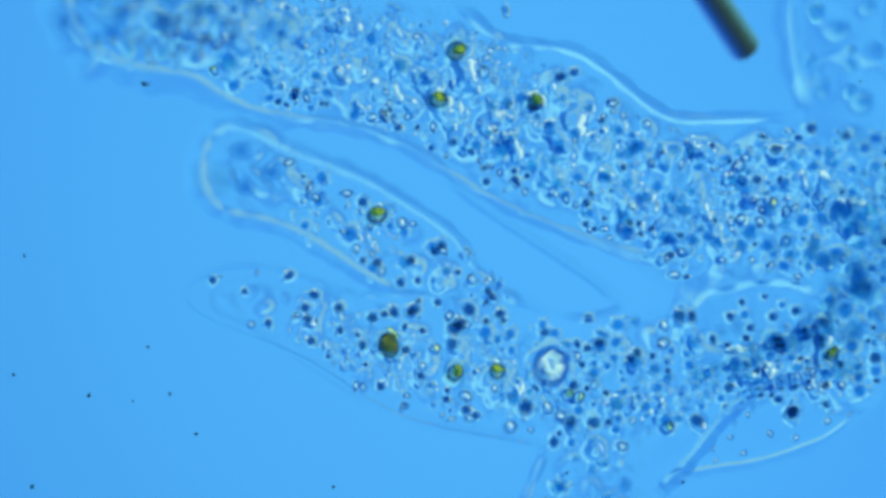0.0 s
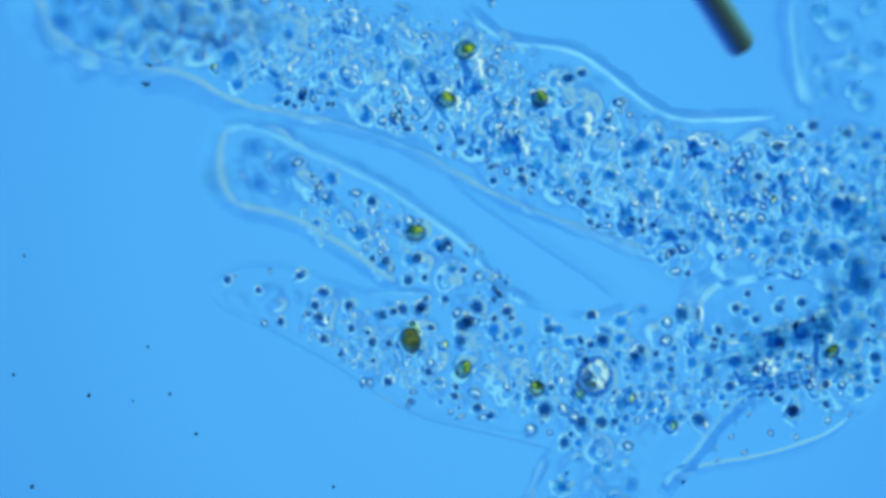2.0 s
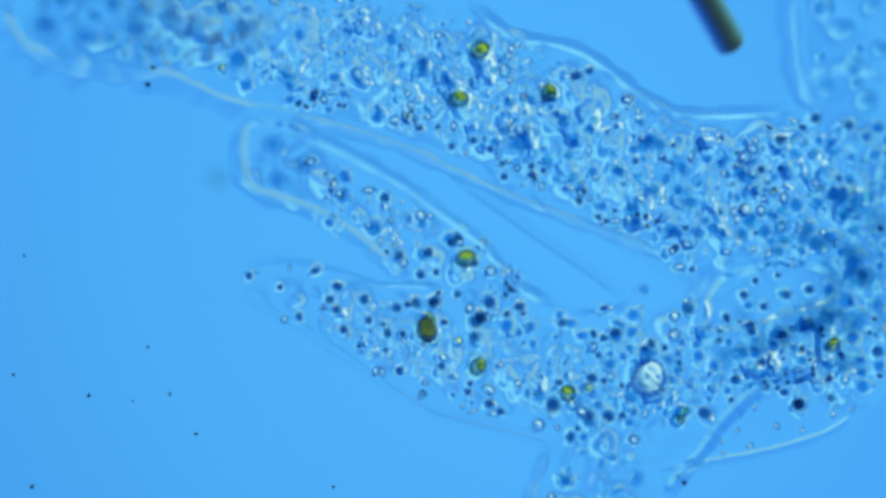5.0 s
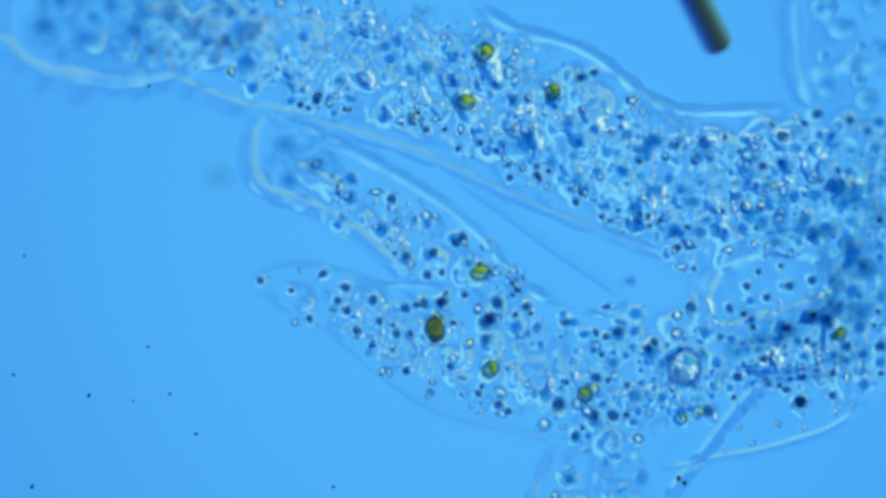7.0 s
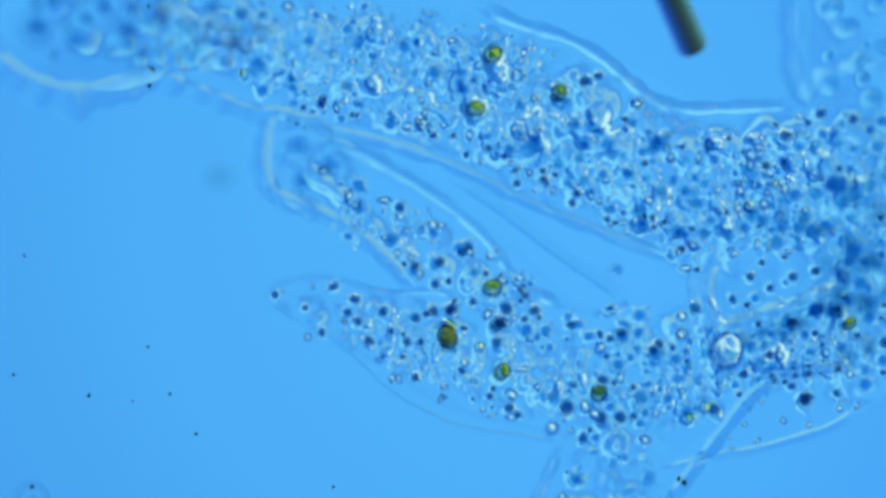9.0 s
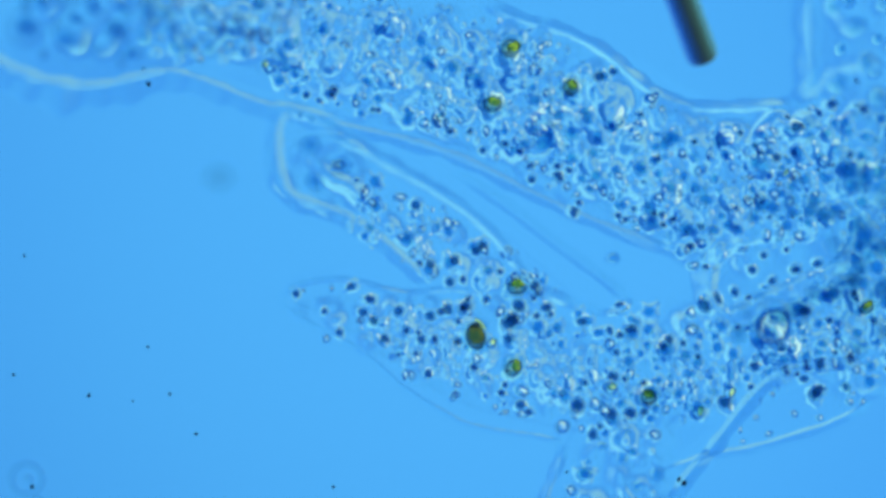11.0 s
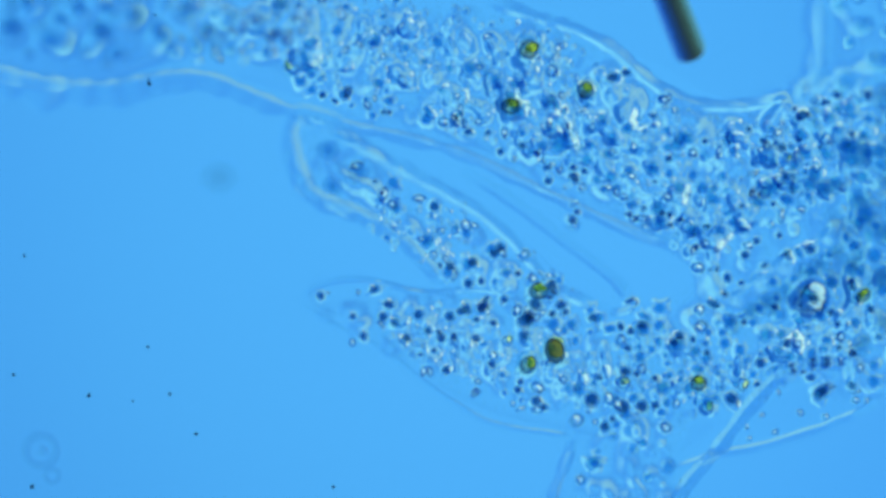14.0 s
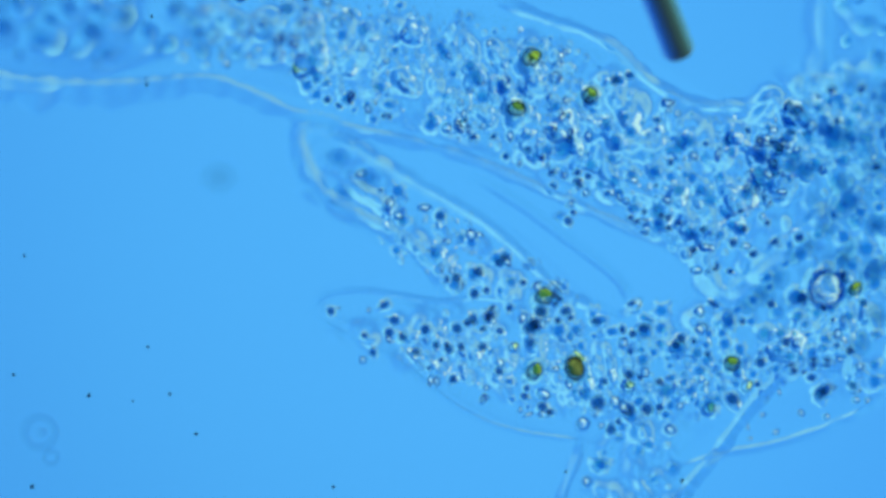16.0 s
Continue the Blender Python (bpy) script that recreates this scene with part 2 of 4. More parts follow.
def blob(bm, m, height, slant=0.0, power=2.0, flat=0.0, slot=0, turns=18, steps=9, cone=0.0):
    """A soft mound of radius 1 that thins out towards its rim; slant: how far its top leans to one side, shaped to make
    a bright glint.
    cone: where a flat top ends and an even slope begins."""
    def back(r, a):
        if cone:
            return height * ((1 - 0.06 * (r / cone) ** 2) if r < cone else 0.94 * (1 - r) / (1 - cone))
        lean = 1 - slant * r * math.cos(a - 0.72)
        return height * lean * ((math.exp(-3.2 * r ** power) - math.exp(-3.2)) if not flat else math.sqrt(max(0.0, 1 - r ** flat)))
    first = len(bm.faces)
    top = bm.verts.new(m @ Vector((0, 0, back(0, 0))))
    rows = [[bm.verts.new(m @ Vector((r * math.cos(a), r * math.sin(a), back(r, a)))) for a in np.linspace(0, 2 * math.pi, turns, endpoint=False)]
            for r in np.sin(np.linspace(0, math.pi / 2, steps + 1)[1:])]
    low = bm.verts.new(m @ Vector((0, 0, -0.02)))
    new_faces = []
    for i in range(turns):
        k = (i + 1) % turns
        new_faces.append(bm.faces.new((top, rows[0][i], rows[0][k])))
        for a, b in zip(rows, rows[1:]):
            new_faces.append(bm.faces.new((a[i], b[i], b[k], a[k])))
        new_faces.append(bm.faces.new((rows[-1][i], low, rows[-1][k])))
    for f in new_faces:
        f.material_index = slot
        f.smooth = True


def mound_mesh(name, material, seed, height, slant=0.0, power=2.0, flat=0.0, rough=0.2, cone=0.0):
    """A mound whose outline wanders a little."""
    bm = bmesh.new()
    blob(bm, Matrix(), height, slant, power, flat, 0, 36, 16, cone)
    for v in bm.verts:
        f = 1 + rough * noise.noise(Vector((v.co.x, v.co.y, 0)).normalized() * 1.1 + Vector((seed * 5.1, seed * 2.7, 0)))
        f += 0.5 * rough * noise.noise(Vector((v.co.x, v.co.y, 0)).normalized() * 2.6 + Vector((seed * 1.1, seed * 6.7, 3)))
        v.co.x, v.co.y = v.co.x * f, v.co.y * f
    bmesh.ops.recalc_face_normals(bm, faces=bm.faces)
    return mesh_of(bm, name, material, True)


def bead_mesh(name, material, rough, seed, detail=2):
    """A lumpy bead of radius 1."""
    bm = bmesh.new()
    bmesh.ops.create_icosphere(bm, subdivisions=detail, radius=1)
    for v in bm.verts:
        v.co *= 1 + rough * noise.noise(v.co * 1.3 + Vector((seed * 7.1, seed * 3.3, 0)))
    bmesh.ops.recalc_face_normals(bm, faces=bm.faces)
    return mesh_of(bm, name, material)


# ---- the slide and the lamp below it ----
bm = bmesh.new()
bmesh.ops.create_cube(bm, size=1)
bmesh.ops.scale(bm, vec=(5.2, 3.6, 0.12), verts=bm.verts)
bmesh.ops.translate(bm, vec=(0, 0, -0.06), verts=bm.verts)
bmesh.ops.bevel(bm, geom=bm.edges[:], offset=0.012, segments=2, affect="EDGES")
slide = new("ground", mesh_of(bm, "ground", M_GLASS))
for f in slide.data.polygons:
    f.use_smooth = False
tagged(slide, "clear glass microscope slide lit blue from below", "glass slide", kind="structure")

bm = bmesh.new()
bmesh.ops.create_circle(bm, cap_ends=True, segments=96, radius=LAMP_R)
lamp = new("backdrop", mesh_of(bm, "backdrop", M_LAMP))
lamp.location = (0, 0, LAMP_Z)
tagged(lamp, "glowing blue field of the microscope condenser with its ring", "backdrop", kind="structure")

# ---- the amoeba ----
amoeba = new("amoeba")
tagged(amoeba, "clear granular amoeba with three blunt arms creeping on a slide", "amoeba")

MOVES = []
TIMES = (0, 1.5, 3, 4, 6.5, 8, 9, 11.5, 13, 14.5, 16)
DRIFTS = []


def glide(ob, steps, turn=(0,)):
    """Keep a lobe's way: steps on the chart from its first place, evenly in time, and its turn in degrees."""
    base = ob.location.copy()
    n = len(steps)
    rows = []
    for i, (x, y) in enumerate(steps):
        r = turn[min(i, len(turn) - 1)]
        rows.append((SPAN * i / (n - 1), pose(base.x + x * STEP, base.y - y * STEP, base.z, 0, 0, r)))
    MOVES.append((ob, rows))


def drift(*places):
    DRIFTS.append(np.array(places, float))


drift((377, 496), (397, 495), (415, 496), (429, 488), (456, 493), (473, 510), (487, 522), (534, 519), (559, 516), (571, 531), (586, 551))  # tip bead
drift((511, 488), (527, 487), (540, 485), (550, 478), (568, 482), (580, 495), (590, 507), (631, 507), (655, 505), (666, 519), (680, 540))  # bead
drift((433, 516), (452, 513), (470, 516), (484, 508), (510, 511), (527, 528), (540, 545), (585, 551), (616, 548), (628, 570), (645, 594))  # bead
drift((551, 603), (567, 600), (585, 597), (597, 585), (625, 583), (642, 596), (652, 603), (689, 597), (712, 591), (723, 605), (736, 623))  # bead
drift((688, 611), (720, 603), (738, 599), (749, 586), (764, 583), (782, 588), (792, 596), (868, 596), (960, 606), (986, 629), (1017, 652))  # big green
drift((805, 660), (813, 654), (834, 651), (839, 646), (861, 654), (879, 654), (888, 658), (914, 648), (930, 643), (936, 648), (945, 657))  # twin green
drift((880, 657), (930, 680), (982, 694), (992, 694), (1028, 698), (1044, 698), (1058, 697), (1170, 703), (1216, 684), (1246, 674), (1294, 643))  # green
drift((717, 718), (726, 712), (734, 709), (743, 701), (758, 695), (773, 698), (784, 703), (815, 697), (839, 692), (845, 695), (859, 704))  # pearl
drift((903, 756), (932, 760), (948, 763), (951, 756), (959, 752), (971, 755), (977, 758), (1001, 752), (1015, 744), (1023, 744), (1032, 750))  # pearl
drift((674, 684), (683, 677), (694, 671), (701, 660), (715, 655), (726, 662), (735, 668), (764, 658), (782, 651), (792, 658), (801, 671))  # bead
drift((974, 648), (1032, 660), (1086, 674), (1118, 672), (1190, 657), (1248, 634), (1283, 620), (1384, 567), (1420, 540), (1439, 525), (1458, 513))  # large vacuole
drift((556, 522), (568, 518), (582, 514), (590, 507), (608, 507), (619, 519), (628, 530), (663, 530), (684, 530), (689, 547), (698, 567))  # bead
drift((632, 194), (646, 198), (660, 201), (666, 199), (681, 199), (688, 204), (695, 210), (734, 202), (755, 199), (760, 204), (766, 213))  # bead
drift((776, 178), (786, 178), (798, 179), (805, 176), (822, 181), (832, 188), (841, 194), (879, 185), (897, 188), (906, 190), (914, 194))  # green
drift((807, 92), (819, 90), (830, 92), (841, 89), (853, 93), (862, 96), (870, 98), (911, 86), (930, 89), (936, 89), (939, 103))  # green
drift((946, 182), (952, 179), (959, 170), (965, 167), (975, 164), (982, 165), (988, 165), (1014, 155), (1029, 159), (1037, 162), (1043, 170))  # green
drift((1185, 452), (1187, 447), (1188, 444), (1191, 441), (1197, 438), (1200, 440), (1205, 441), (1225, 436), (1234, 436), (1230, 441), (1228, 444))  # bead
drift((1400, 732), (1401, 730), (1404, 727), (1409, 721), (1415, 714), (1416, 712), (1422, 709), (1444, 697), (1447, 697), (1449, 697), (1450, 697))  # bead
drift((1041, 565), (1043, 560), (1055, 554), (1064, 550), (1073, 544), (1075, 545), (1080, 547), (1102, 538), (1115, 533), (1116, 534), (1119, 538))  # bead
drift((1023, 703), (1093, 701), (1148, 723), (1174, 729), (1233, 729), (1234, 729), (1246, 720), (1298, 691), (1311, 684), (1314, 680), (1320, 683))  # yellow pearl
drift((1520, 691), (1520, 692), (1522, 691), (1524, 688), (1527, 680), (1527, 681), (1530, 680), (1540, 675), (1545, 675), (1545, 675), (1547, 675))  # bead
drift((1470, 626), (1470, 623), (1470, 620), (1470, 617), (1479, 596), (1493, 583), (1501, 573), (1534, 539), (1533, 531), (1520, 519), (1511, 511))  # green
drift((1404, 724), (1404, 724), (1404, 723), (1409, 718), (1416, 709), (1421, 706), (1429, 701), (1458, 684), (1468, 683), (1468, 683), (1470, 684))  # pearl
drift((781, 436), (789, 433), (796, 426), (804, 421), (816, 421), (822, 427), (828, 438), (861, 435), (880, 435), (887, 444), (894, 456))  # bead
drift((989, 138), (1000, 139), (1008, 141), (1012, 135), (1023, 139), (1028, 141), (1032, 146), (1066, 136), (1078, 139), (1083, 139), (1087, 144))  # bead
drift((383, 122), (383, 118), (390, 121), (394, 119), (407, 124), (426, 129), (436, 130), (490, 113), (513, 116), (522, 116), (533, 122))  # yellow pearl
drift((989, 861), (992, 861), (995, 859), (997, 854), (1003, 847), (1011, 847), (1018, 848), (1037, 832), (1046, 819), (1052, 818), (1061, 821))  # bead
drift((668, 381), (706, 398), (793, 442), (812, 450), (844, 476), (858, 498), (871, 510), (925, 507), (945, 508), (957, 518), (963, 524))  # green

drift((1460, 470), (1458, 465), (1455, 455), (1450, 448), (1444, 430), (1439, 418), (1441, 421), (1462, 381), (1465, 355), (1452, 337), (1423, 311))  # dusky clump
drift((579, 165), (585, 165), (599, 167), (605, 167), (616, 173), (625, 181), (632, 185), (677, 175), (684, 179), (689, 181), (688, 187))  # bead
drift((479, 147), (492, 149), (502, 150), (511, 150), (517, 152), (519, 155), (521, 158), (526, 130), (544, 132), (554, 133), (560, 141))  # bead


def flow(x, y, t=0.0):
    """The places, at TIMES, of what drifts through (x, y) at the time t."""
    k = min(range(len(TIMES)), key=lambda i: abs(TIMES[i] - t))
    p = np.array((x, y), float)
    total, weight = np.zeros((len(TIMES), 2)), 0.0
    for d in DRIFTS:
        swift = np.hypot(*(d[-1] - d[0])) > 240
        if swift:
            continue
        w = 1 / (60 + (d[k][0] - x) ** 2 + (d[k][1] - y) ** 2) ** 1.5
        total += w * (d - d[k])
        weight += w
    return p + total / weight


# lobes: spine rows are x, y, half width on the chart
right_lobe = lobe("right_lobe", "pseudopod", amoeba, [(1485, -90, 85), (1478, 40, 78), (1485, 140, 72), (1510, 250, 80), (1530, 330, 80)], 88, M_ARM, "short blurred clear arm", 38, 0.05, (0, 150), (0, 0), 180)
glide(right_lobe, [(0, 0), (6, -2), (10, -4), (35, -8), (48, -10)])
tip = lobe("tip", "pseudopod", amoeba, [(235, 15, 108), (330, 30, 100), (430, 45, 68), (520, 52, 36)], 200, M_TIP, "thick blurred rounded arm tip", 60, 0.10, (0, 120), (0, 0), 190)
glide(tip, [(0, 0), (-88, 8), (-108, 24), (-180, 25), (-250, 28)])
upper = lobe("upper", "trunk", amoeba, [(360, 54, 98), (440, 70, 108), (560, 92, 128), (720, 128, 142), (860, 182, 145), (1000, 245, 142), (1100, 300, 140),
                               (1210, 352, 152), (1330, 393, 197), (1480, 414, 226), (1750, 420, 234)], 125, M_CYTO, "broad granular body and upper arm", 48, 0.03, (130, 0), (0, 1120), 25)
glide(upper, [(0, 0), (25, -2), (42, -4), (75, -14), (90, -10)])
middle = lobe("middle", "pseudopod", amoeba, [(432, 298, 68), (515, 338, 62), (610, 390, 63), (720, 446, 71), (830, 528, 66), (920, 590, 60)], 84, M_ARM, "slender clear arm with a swollen tip", 34, 0.05, (0, 170), (0, 650), 60)
glide(middle, [(0, 0), (52, -4), (85, 4), (122, 6), (158, 18)], (0, 0, -1, -3, -4))
root = lobe("root", "trunk", amoeba, [(900, 670, 92), (1050, 690, 100), (1200, 675, 95), (1350, 625, 88), (1700, 590, 85)], 75, M_CYTO, "granular base where the arms join", 22, 0.03, (200, 0), (800, 930))
glide(root, [(0, 0), (20, -6), (38, -14), (60, -24), (72, -26)])
lower = lobe("lower", "pseudopod", amoeba, [(402, 531, 32), (470, 540, 54), (580, 580, 80), (700, 630, 98), (820, 655, 106), (960, 678, 105), (1040, 688, 100)], 50, M_THIN, "flat tapering arm dotted with granules", 12.5, 0.03, (0, 250), (590, 930))
glide(lower, [(0, 0), (52, -10), (100, -5), (152, -14), (190, 10)], (0, 0, -1, -1, -2))
foot = lobe("foot", "pseudopod", amoeba, [(1085, 690, 75), (1070, 770, 82), (1055, 850, 108), (1040, 980, 120)], 40, M_CLEAR, "short clear stump", 13, 0.03, (170, 0), (800, 0))
glide(foot, [(0, 0), (8, -6), (25, -14), (48, -32), (66, -40)])
side = lobe("side", "side_lobe", amoeba, [(1140, 850, 10), (1195, 806, 38), (1240, 776, 56), (1310, 745, 75), (1400, 712, 84), (1470, 692, 69), (1510, 684, 47)], 46, M_FOLD, "thin clear lobe beside the trunk", 15, 0.03, (110, 0), (1000, 0))
glide(side, [(0, 0), (8, -8), (18, -18), (44, -34), (55, -38)])
oval = lobe("oval", "nucleus", amoeba, [(1268, 578, 44), (1345, 556, 54), (1428, 540, 42)], 62, M_NUCLEUS, "clear oval nucleus with a bright rim", 20, 0.05, (0, 0), (0, 0), 60)
glide(oval, [(0, 0), (12, -10), (30, -50), (32, -75), (-3, -120)], (0, 2, 6, 10, 20))

# the living edges: their courses on the chart at five moments, from end to end
MOMENTS = (0, 4, 9, 12.5, 16)


def profile(u, inner, outer):
    """The height of a membrane's ridge, 0 to 1, at u across it: steep inwards, gentle outwards, round on top."""
    f = 1 - (u / outer if u > 0 else -u / inner)
    f = f if f < 0.85 else 0.85 + 0.15 * math.sin((f - 0.85) / 0.15 * math.pi / 2) * 0.64
    return f if u < 0 else f * (0.88 + 0.12 * f)


def membrane(name, label, courses, outward, size=1.0, lift=(0, 0), gain=(1, 1), follow=True, material=None, wide=12.0):
    """A membrane along a changing edge, in stiff pieces that overlap and thin out into one another, each carried and turned with its stretch of the edge.
    courses: the edge at MOMENTS; outward: 1 where the water lies to the left of its run on the chart, -1 to the right; lift: how high it floats; gain: how strong it is; wide: how far its outer slope runs; each one number, or several from end to end."""
    courses = np.array(courses, float)
    count = courses.shape[1]

    def along(value, f):
        return np.interp(f, np.linspace(0, 1, len(value)), value) if isinstance(value, tuple) else value

    carried = [flow(*courses[0, k]) - courses[0, k] for k in range(count)]
    runs = []
    for i, t in enumerate(TIMES):
        now = []
        for k in range(count):
            shift = np.array([[np.interp(m, TIMES, carried[k][:, a]) for a in (0, 1)] for m in MOMENTS]) * (1 if follow else 0)
            rest = courses[:, k] - shift
            now.append([np.interp(t, MOMENTS, rest[:, a]) + (carried[k][i, a] if follow else 0) for a in (0, 1)])
        runs.append(spline(now, 12))
    pieces = max(4, round(max(np.hypot(*np.diff(r, axis=0).T).sum() for r in runs) / 48)) + 1
    runs = [spline([[np.interp(f, np.linspace(0, 1, len(r)), r[:, a]) for a in (0, 1)] for f in np.linspace(0, 1, pieces)], 12) for r in runs]
    count = pieces
    lengths = [np.hypot(*np.diff(r, axis=0).T).sum() for r in runs]
    base = runs[int(np.argsort(lengths)[int(0.7 * len(lengths))])]
    last = len(base) - 1

    def seat(run, k):
        a, b = run[max(0, 12 * k - 7)], run[min(last, 12 * k + 7)]
        c = (a + b + 2 * run[12 * k]) / 4
        return c, math.atan2(-(b[1] - a[1]), b[0] - a[0])

    us = [-f for f in (1, 0.7, 0.4, 0.15, 0.07)] + [0, 0.07, 0.15, 0.3, 0.5, 0.7, 0.85, 1]
    for k in range(count):
        c0, r0 = seat(base, k)
        turn = Matrix.Rotation(-r0, 4, "Z")
        bm = bmesh.new()
        loops = []
        for i in range(max(0, 12 * k - 12), min(last, 12 * k + 12) + 1):
            p = base[i]
            q = base[min(i + 1, last)] - base[max(i - 1, 0)]
            q = q / max(1e-6, np.hypot(*q))
            side_way = np.array((q[1], -q[0])) * outward
            g = math.cos((i - 12 * k) / 12 * math.pi / 2) ** 2 * min(1.0, i / 12, (last - i) / 12) * along(gain, i / last)
            inner, outer = 6.8 * along(size, i / last), along(wide, i / last) * along(size, i / last)
            swell = 1 + 0.35 * noise.noise(Vector((p[0] * 0.03, p[1] * 0.03, 7.0)))
            loop = []
            for f in us:
                u = f * (outer if f > 0 else inner)
                w = p - c0 + side_way * u * swell
                loop.append(bm.verts.new(turn @ Vector((w[0] * STEP, -w[1] * STEP, (1.0 + 0.88 * inner * g * swell * profile(u, inner, outer)) * STEP))))
            for u in (outer, -inner):
                w = p - c0 + side_way * u * swell
                loop.append(bm.verts.new(turn @ Vector((w[0] * STEP, -w[1] * STEP, 0))))
            loops.append(loop)
        n = len(loops[0])
        for a, b in zip(loops, loops[1:]):
            for i in range(n):
                bm.faces.new((a[i], a[(i + 1) % n], b[(i + 1) % n], b[i]))
        bm.faces.new(loops[0][::-1])
        bm.faces.new(loops[-1])
        bm.normal_update()
        if sum(f.normal.z * f.calc_area() * (1 if f.calc_center_median().z > 0.05 * STEP else -1) for f in bm.faces) < 0:
            bmesh.ops.reverse_faces(bm, faces=bm.faces)
        ob = new(name, mesh_of(bm, name, material or M_MEMBRANE, True))
        ob.parent = amoeba
        ob["label"] = label
        rows = []
        for t, run in zip(TIMES, runs):
            c, r = seat(run, k)
            rows.append((t, pose(*at(c[0], c[1], (along(lift, k / (count - 1)) + 1.9 * k + 0.31 * (len(MOVES) % 60)) * STEP), 0, 0, math.degrees(r))))
        MOVES.append((ob, rows))


membrane("membrane", "clear membrane along the broad arm's upper edge", [
    [(800, 0), (865, 60), (915, 80), (985, 85), (1040, 105), (1100, 150), (1150, 190), (1200, 212), (1290, 212), (1415, 208)],
    [(815, 0), (880, 55), (925, 75), (985, 80), (1040, 100), (1100, 145), (1150, 182), (1205, 205), (1300, 205), (1420, 198)],
    [(840, 10), (915, 45), (970, 60), (1025, 82), (1075, 115), (1120, 155), (1170, 187), (1230, 195), (1320, 193), (1420, 188)],
    [(850, 5), (930, 32), (995, 48), (1050, 75), (1090, 100), (1130, 135), (1180, 170), (1240, 190), (1330, 190), (1420, 180)],
    [(870, 0), (950, 32), (1005, 48), (1060, 72), (1095, 95), (1130, 130), (1170, 160), (1230, 185), (1310, 190), (1450, 150)]], 1, 1.3, (140, 90), follow=False)
membrane("membrane", "soft thick membrane round the broad arm's tip and along its lower edge", [
    [(125, -20), (135, 50), (175, 95), (250, 125), (340, 140), (400, 175), (460, 200), (540, 212), (620, 222), (740, 268), (830, 330), (940, 385), (1080, 435), (1190, 467)],
    [(20, 0), (50, 75), (130, 98), (240, 118), (330, 145), (400, 180), (460, 195), (540, 210), (620, 230), (740, 272), (830, 320), (940, 365), (1080, 412), (1195, 460)],
    [(-10, 90), (60, 140), (140, 165), (210, 150), (270, 130), (370, 165), (450, 195), (540, 218), (620, 238), (720, 262), (820, 300), (930, 355), (1080, 415), (1220, 462)],
    [(-60, 95), (20, 120), (100, 145), (200, 155), (300, 130), (370, 135), (440, 165), (510, 190), (590, 212), (720, 240), (830, 272), (940, 330), (1080, 395), (1215, 442)],
    [(-90, 120), (-10, 134), (75, 148), (175, 154), (275, 149), (365, 140), (440, 162), (510, 195), (590, 220), (690, 242), (820, 275), (940, 325), (1080, 388), (1225, 442)]], -1, (1.8, 1.7, 1.5, 1.3, 1.2, 1.2, 1.2), (520, 420, 260, 210, 170, 130, 90), (1.15, 1.05, 0.95, 0.84, 0.84), follow=False, wide=(26.0, 26.0, 22.0, 14.0, 12.0, 12.0))
membrane("membrane", "thick soft membrane round the slender arm's edge and tip", [
    [(985, 560), (880, 515), (835, 465), (800, 415), (740, 375), (670, 330), (600, 298), (520, 270), (460, 235), (410, 222), (370, 255), (360, 310), (378, 360), (425, 383), (495, 398), (560, 430), (620, 470), (670, 500), (700, 512)],
    [(1000, 550), (920, 515), (880, 475), (840, 430), (780, 385), (710, 335), (640, 295), (570, 260), (510, 225), (455, 215), (425, 235), (420, 280), (428, 330), (460, 355), (520, 368), (580, 398), (640, 435), (690, 475), (720, 495)],
    [(1050, 555), (940, 520), (895, 475), (860, 425), (800, 372), (730, 325), (660, 285), (600, 250), (545, 225), (490, 205), (478, 240), (470, 280), (478, 320), (505, 350), (560, 370), (620, 400), (670, 440), (710, 480), (735, 500)],
    [(1080, 555), (980, 520), (930, 470), (890, 420), (840, 375), (770, 335), (700, 300), (630, 260), (580, 225), (530, 205), (508, 235), (512, 280), (525, 330), (550, 355), (600, 368), (655, 395), (705, 430), (750, 470), (785, 498)],
    [(1100, 558), (1010, 530), (960, 490), (910, 440), (850, 390), (780, 350), (710, 310), (640, 270), (585, 230), (540, 225), (535, 250), (545, 290), (570, 330), (600, 360), (650, 388), (695, 408), (735, 435), (770, 478), (800, 518)]], -1, (1.2, 1.25, 1.4, 1.6, 1.5, 1.3), (110, 260, 430, 400, 250, 120), (0.95, 0.88, 1.0, 1.08, 0.95), wide=(12.0, 12.0, 14.0, 15.0, 14.0, 12.0))
membrane("membrane", "thin bright edge of the flat arm beside the slender arm", [
    [(325, 520), (355, 490), (430, 470), (530, 487), (600, 515), (660, 522), (730, 520), (800, 530)],
    [(405, 500), (430, 470), (500, 462), (570, 475), (630, 495), (670, 508), (730, 506), (800, 515)],
    [(465, 525), (490, 505), (540, 495), (600, 495), (660, 515), (700, 520), (760, 515), (840, 530)],
    [(520, 530), (545, 510), (600, 495), (660, 498), (710, 515), (760, 518), (830, 508), (900, 520)],
    [(555, 550), (575, 525), (630, 515), (690, 520), (740, 530), (790, 535), (850, 525), (910, 535)]], 1, 0.7, (60, 40), (0.25, 1))
